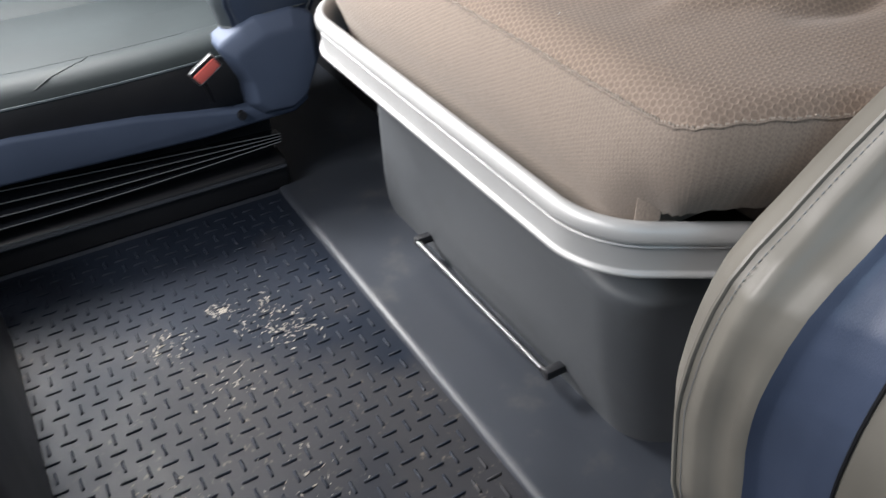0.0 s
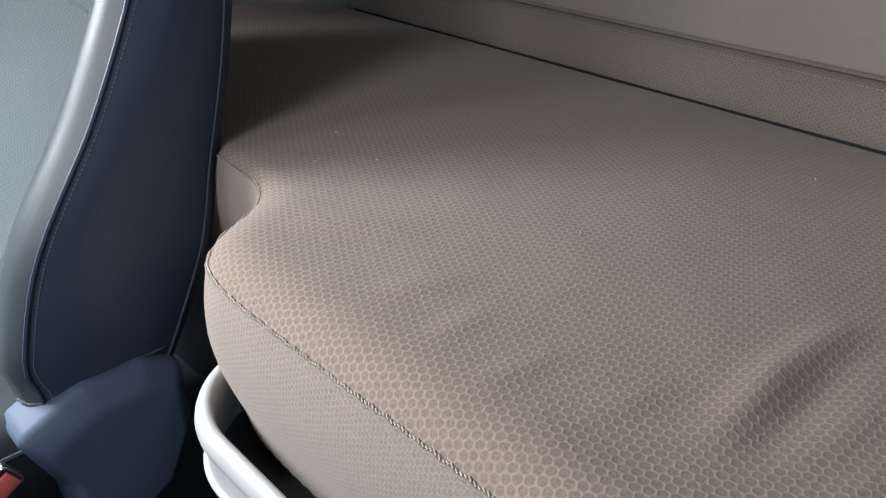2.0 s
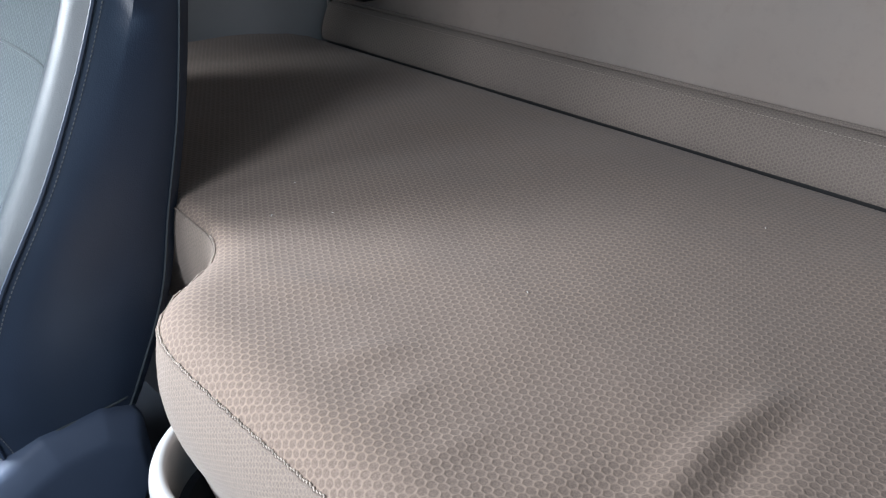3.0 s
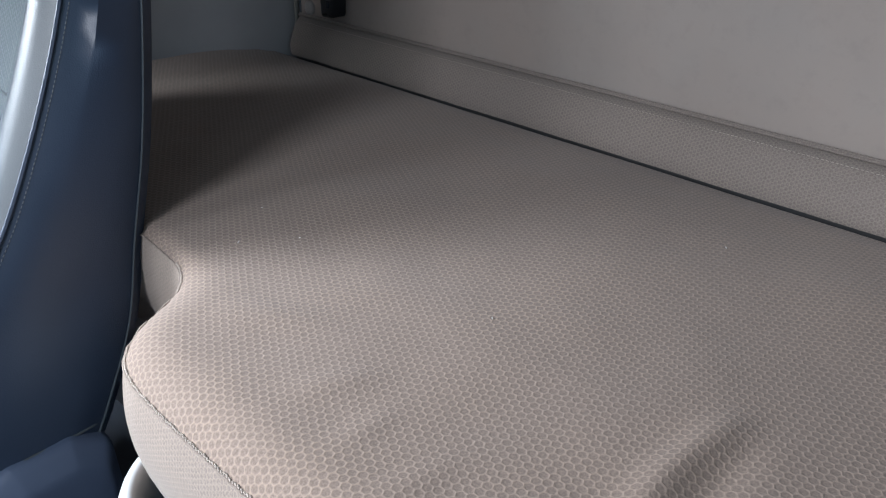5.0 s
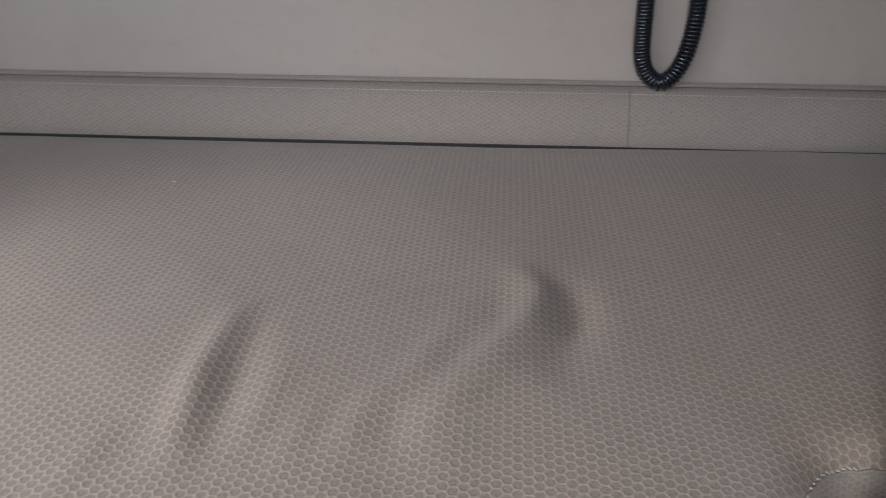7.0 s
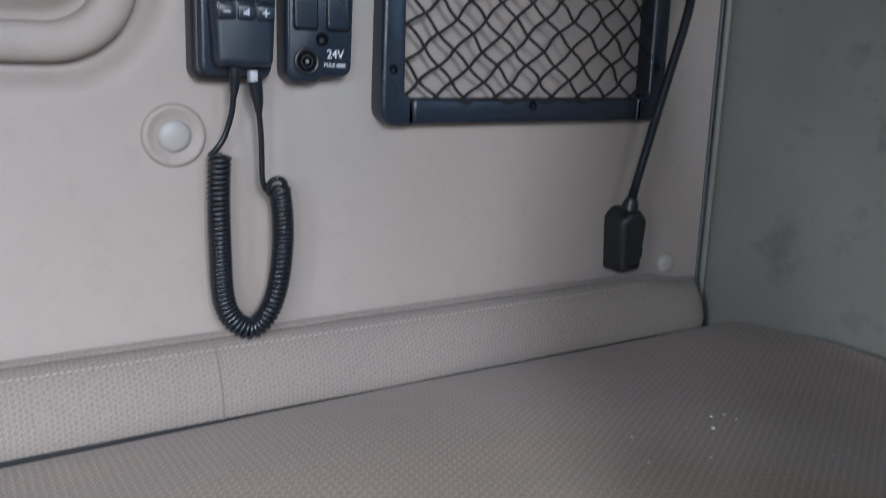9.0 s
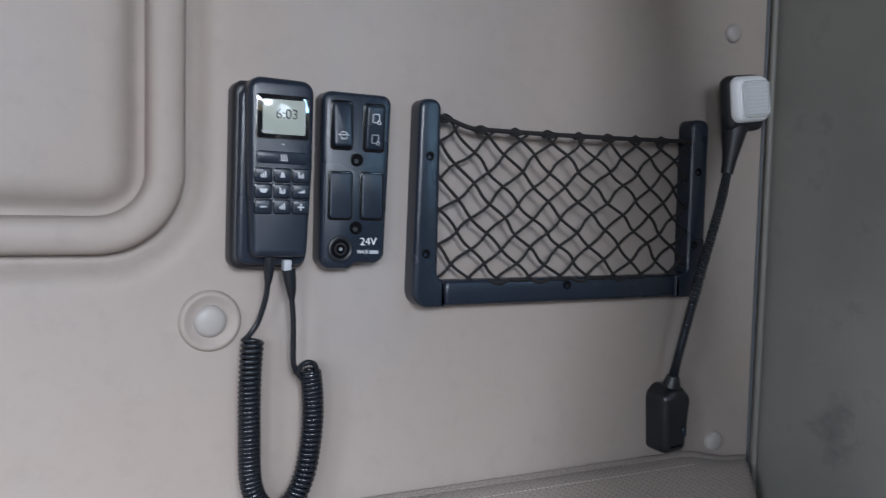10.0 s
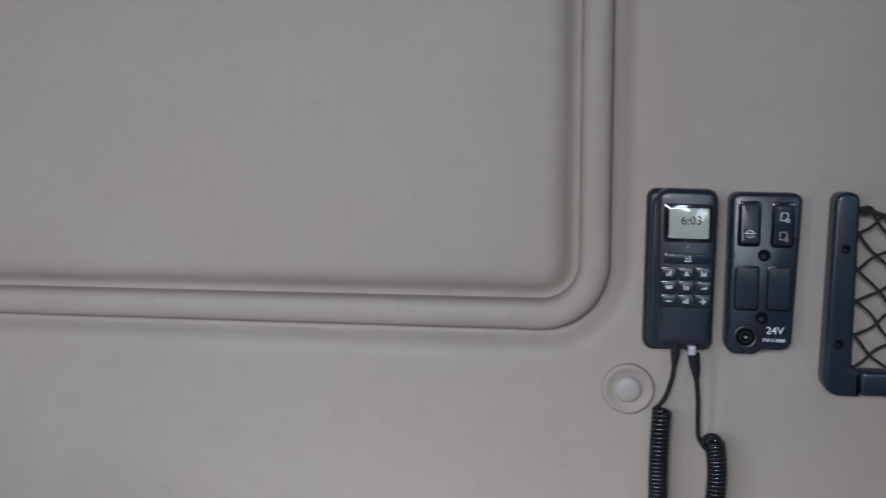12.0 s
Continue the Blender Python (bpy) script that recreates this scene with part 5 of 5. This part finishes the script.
def net_pocket():
    root = empty("net_pocket", 0.8, 0.0, 0.96)
    for outline, radii in (([(0.6125, 0.9595), (0.6480, 0.9595), (0.6480, 0.9855), (0.6392, 0.9900), (0.6395, 1.1635), (0.6165, 1.1635)], [0.022, 0.001, 0.001, 0.006, 0.0095, 0.0095]),
                           ([(0.9420, 0.9595), (0.9835, 0.9595), (0.9835, 1.1635), (0.9575, 1.1635), (0.9583, 0.9900), (0.9420, 0.9855)], [0.001, 0.022, 0.0095, 0.0095, 0.006, 0.001])):
        part("frame_post", slab(rounded(outline, radii, 6), 0.0, -0.0225, bevel=0.0045, seg=4), M_CHARCOAL, root, "slate-black plastic side post", smooth=50)
    part("bottom_bar", rbox(0.6478, 0.9422, -0.0212, 0.0, 0.9604, 0.9860, 0.0045, 3), M_CHARCOAL, root, "slate-black bottom bar")
    for x, z in ((0.6275, 1.108), (0.6255, 1.013), (0.9690, 1.104), (0.9675, 1.020), (0.7930, 0.978)):
        hole = part("screw_hole_shade", tube([(x, -0.016, z), (x, -0.0226, z)], 0.0046, 14), M_HOLE_SHADE, root)
        part("screw", tube([(x - 0.001, -0.020, z - 0.001), (x - 0.001, -0.0232, z - 0.001)], 0.0018, 10), M_CHARCOAL, hole, "dark screw")
    x0, x1, zb = 0.634, 0.962, 0.984

    def top(x):
        t = (x - x0) / (x1 - x0)
        return 1.1480 - 0.0105 * ease(0.0, 0.14, t) - 0.002 * math.sin(math.pi * t) + 0.001 * t

    def fall(x, z):
        t = (x - x0) / (x1 - x0)
        return -0.0165 - 0.012 * math.sin(math.pi * t) * math.sin(math.pi * min(1.0, max(0.0, (z - zb) / 0.155)) * 0.8)

    line = [(x, fall(x, top(x)) - 0.001, top(x)) for x in (x0 + (x1 - x0) * k / 40 for k in range(41))]
    part("top_cord", tube(line, 0.0024, 8), M_ROPE, root, "dark elastic cord along the top")
    cols, rows_n = 8.9, 4.8
    for sgn in (1, -1):
        for k in range(-6, 17):
            pts = []
            for j in range(61):
                v = j / 60
                u = (k + sgn * v * rows_n) / cols + (0.0 if sgn > 0 else 0.02)
                if not 0.0 <= u <= 1.0:
                    continue
                wob = 0.0022 * math.sin(v * rows_n * math.pi * 2 + k * 1.7) + (0.0015 * math.sin(v * 9 + k * 2.3) if sgn < 0 else 0.0)
                x = x0 + (x1 - x0) * u + wob
                x = min(x1, max(x0, x))
                z = zb + (top(x) - zb) * v - 0.005 * math.sin(math.pi * v) * math.sin(u * 7 + sgn)
                pts.append((x, fall(x, z) + (0.0012 if sgn > 0 else -0.0012) * math.cos(v * rows_n * math.pi * 2), z))
            if len(pts) > 4:
                part("net_strand", tube(pts, 0.0016, 6), M_ROPE, root)
    for k in range(9):
        x = x0 + 0.012 + (x1 - x0 - 0.02) * k / 8
        z = top(x)
        loop = [(x + 0.006 * math.cos(a) * (1 + 0.2 * (k % 2)), fall(x, z) - 0.0005 + 0.0028 * math.sin(2 * a), z + 0.0032 * math.sin(a)) for a in [2 * math.pi * q / 14 for q in range(14)]]
        part("net_knot", tube(loop, 0.0016, 6, closed=True), M_ROPE, root)
    for k in range(8):
        x = x0 + 0.075 + (x1 - x0 - 0.15) * k / 7
        part("hem_cord", tube(smooth_line([(x - 0.012, -0.020, zb + 0.001), (x, -0.0225, zb - 0.002 + 0.003 * (k % 2)), (x + 0.012, -0.020, zb + 0.001)], 4), 0.0020, 6), M_ROPE, root)
    return tagged(root, "black net pocket in a slate plastic frame on the rear wall", "net pocket")


net_pocket()


def gooseneck_lamp(bx, lean, label):
    root = empty("reading_lamp", bx, 0.0, 0.78)
    o = rounded([(bx - 0.0170, 0.7790), (bx + 0.0150, 0.7820), (bx + 0.0215, 0.8440), (bx + 0.0090, 0.8570), (bx - 0.0085, 0.8580), (bx - 0.0205, 0.8470)], [0.008, 0.008, 0.012, 0.010, 0.010, 0.012], 6)
    base = part("base", slab(o, 0.0, -0.034, bevel=0.010, seg=4), M_BLACK, root, "black wall foot", smooth=50)
    part("push_button", rbox(bx + 0.006, bx + 0.012, -0.0352, -0.033, 0.800, 0.812, 0.0006, 1), M_CHARCOAL, base)
    path = smooth_line([(bx + lean * -0.006, -0.026, 0.858), (bx + lean * -0.003, -0.030, 0.885), (bx + lean * 0.011, -0.034, 0.945), (bx + lean * 0.027, -0.038, 1.010), (bx + lean * 0.044, -0.040, 1.070), (bx + lean * 0.053, -0.041, 1.118)], 40)
    part("gooseneck", tube(path, [0.0044 + (0.0016 if i % 2 else 0.0) for i in range(len(path))], 10), M_NECK, root, "black ribbed steel gooseneck", smooth=80)
    part("foot_sleeve", tube([path[0], path[10], path[22]], [0.0105, 0.0092, 0.0070], 14), M_BLACK, root)
    a, b = path[-1], Vector((bx + lean * 0.060, -0.040, 1.156))
    part("neck_sleeve", tube([path[-14], a, a.lerp(b, 0.5), b], [0.0068, 0.0080, 0.0115, 0.0150], 14), M_BLACK, root, "tapered sleeve")
    # head: a rounded square shade with a clear ribbed lens
    m = pose(bx + lean * 0.067, -0.040, 1.1860, 0, -7 * lean, -2 * lean)
    head = part("shade", rbox(-0.0280, 0.0265, -0.014, 0.009, -0.035, 0.0295, 0.011, 4, m=m), M_BLACK, root, "black lamp shade")
    part("bezel", rbox(-0.0255, 0.0252, -0.0225, -0.004, -0.0250, 0.0270, 0.010, 4, m=m), M_REFLECTOR, head, "silver lens frame")
    lens = part("lens", rbox(-0.0185, 0.0200, -0.0262, -0.018, -0.0195, 0.0215, 0.006, 3, m=m), M_LENS, head, "clear prismatic lens")
    rib = bmesh.new()
    for k in range(9):
        q = -0.0175 + 0.0045 * k
        rbox(q * 0.92 + 0.0003, q * 0.92 + 0.0010, -0.0266, -0.0255, -0.0160, 0.0180, 0, bm=rib, m=m)
        rbox(-0.0155, 0.0170, -0.0266, -0.0255, q * 0.92 + 0.0007, q * 0.92 + 0.0014, 0, bm=rib, m=m)
    part("lens_ribs", rib, M_GROOVE, lens, "fine grid moulded into the lens", smooth=0)
    return tagged(root, label, "reading lamp", group="reading lamps")


gooseneck_lamp(0.944, 1, "black gooseneck reading lamp with a clear square lens")
gooseneck_lamp(-0.940, -1, "black gooseneck reading lamp at the passenger end of the bunk")


def stud(x, z, r, label):
    root = empty("trim_stud", x, 0.0, z)
    if r > 0.02:
        prof = [(r, 0.0), (r * 0.97, -0.0032), (r * 0.90, -0.0052), (r * 0.80, -0.0050), (r * 0.66, -0.0018), (r * 0.50, -0.0014)]
        rows = [[(x + rr * math.cos(a), y, z + rr * math.sin(a)) for a in [2 * math.pi * k / 40 for k in range(41)]] for rr, y in prof]
        bm = sheet(rows)
        bmesh.ops.remove_doubles(bm, verts=bm.verts, dist=1e-6)
        bmesh.ops.recalc_face_normals(bm, faces=bm.faces)
        part("washer", bm, M_WALL, root, "pressed round seat in the wall", smooth=60)
        r *= 0.52
    prof = [(r, 0.0), (r, -0.003), (r * 0.94, -0.0050), (r * 0.7, -0.0066), (r * 0.35, -0.0074), (0.0004, -0.0076)]
    rows = [[(x + rr * math.cos(a), y, z + rr * math.sin(a)) for a in [2 * math.pi * k / 32 for k in range(33)]] for rr, y in prof]
    bm = sheet(rows)
    bmesh.ops.remove_doubles(bm, verts=bm.verts, dist=1e-6)
    bmesh.ops.recalc_face_normals(bm, faces=bm.faces)
    part("cap", bm, M_STUD, root, "beige plastic cap", smooth=60)
    return tagged(root, label, "stud", group="trim studs")


stud(0.423, 0.953, 0.0280, "large round beige trim stud in a pressed seat")
stud(1.030, 0.7780, 0.0125, "small beige trim stud above the bed strip")
stud(1.033, 1.2710, 0.0110, "small beige trim stud near the cab corner")
stud(-1.028, 0.7830, 0.0130, "small pale trim stud beside the lamp foot")


def wall_button():
    root = empty("wall_button", 1.157, -0.235, 1.205)
    rows = [[(1.160 - h, -0.235 + r * math.cos(a), 1.205 + r * math.sin(a)) for a in [2 * math.pi * k / 32 for k in range(33)]] for r, h in ((0.020, 0.0), (0.0195, 0.004), (0.016, 0.006), (0.008, 0.0045), (0.0005, 0.0045))]
    bm = sheet(rows)
    bmesh.ops.remove_doubles(bm, verts=bm.verts, dist=1e-6)
    bmesh.ops.recalc_face_normals(bm, faces=bm.faces)
    part("washer", bm, M_SIDE_SHADED, root, "dished grey washer", smooth=60)
    part("screw", tube([(1.157, -0.235, 1.205), (1.1535, -0.235, 1.205)], 0.0045, 12), M_CHROME, root, "steel screw")
    return tagged(root, "dished grey screw washer on the side wall", "screw cap")


wall_button()
crumbs("dry_mud", "dry tan mud flakes on the floor mat", [(-0.165, -1.115, 0.018, 0.018, 70), (-0.205, -1.017, 0.010, 0.010, 60), (-0.150, -0.960, 0.035, 0.022, 110), (-0.110, -0.925, 0.022, 0.020, 60),
       (0.16, -1.20, 0.035, 0.02, 110), (0.21, -1.03, 0.05, 0.03, 60), (-0.03, -1.06, 0.03, 0.03, 40)], 0.0011, grained("dry_mud", (0.34, 0.31, 0.27), 0.95, 900, 0.0005, 0.5, 0.25), FZ + 0.0008)
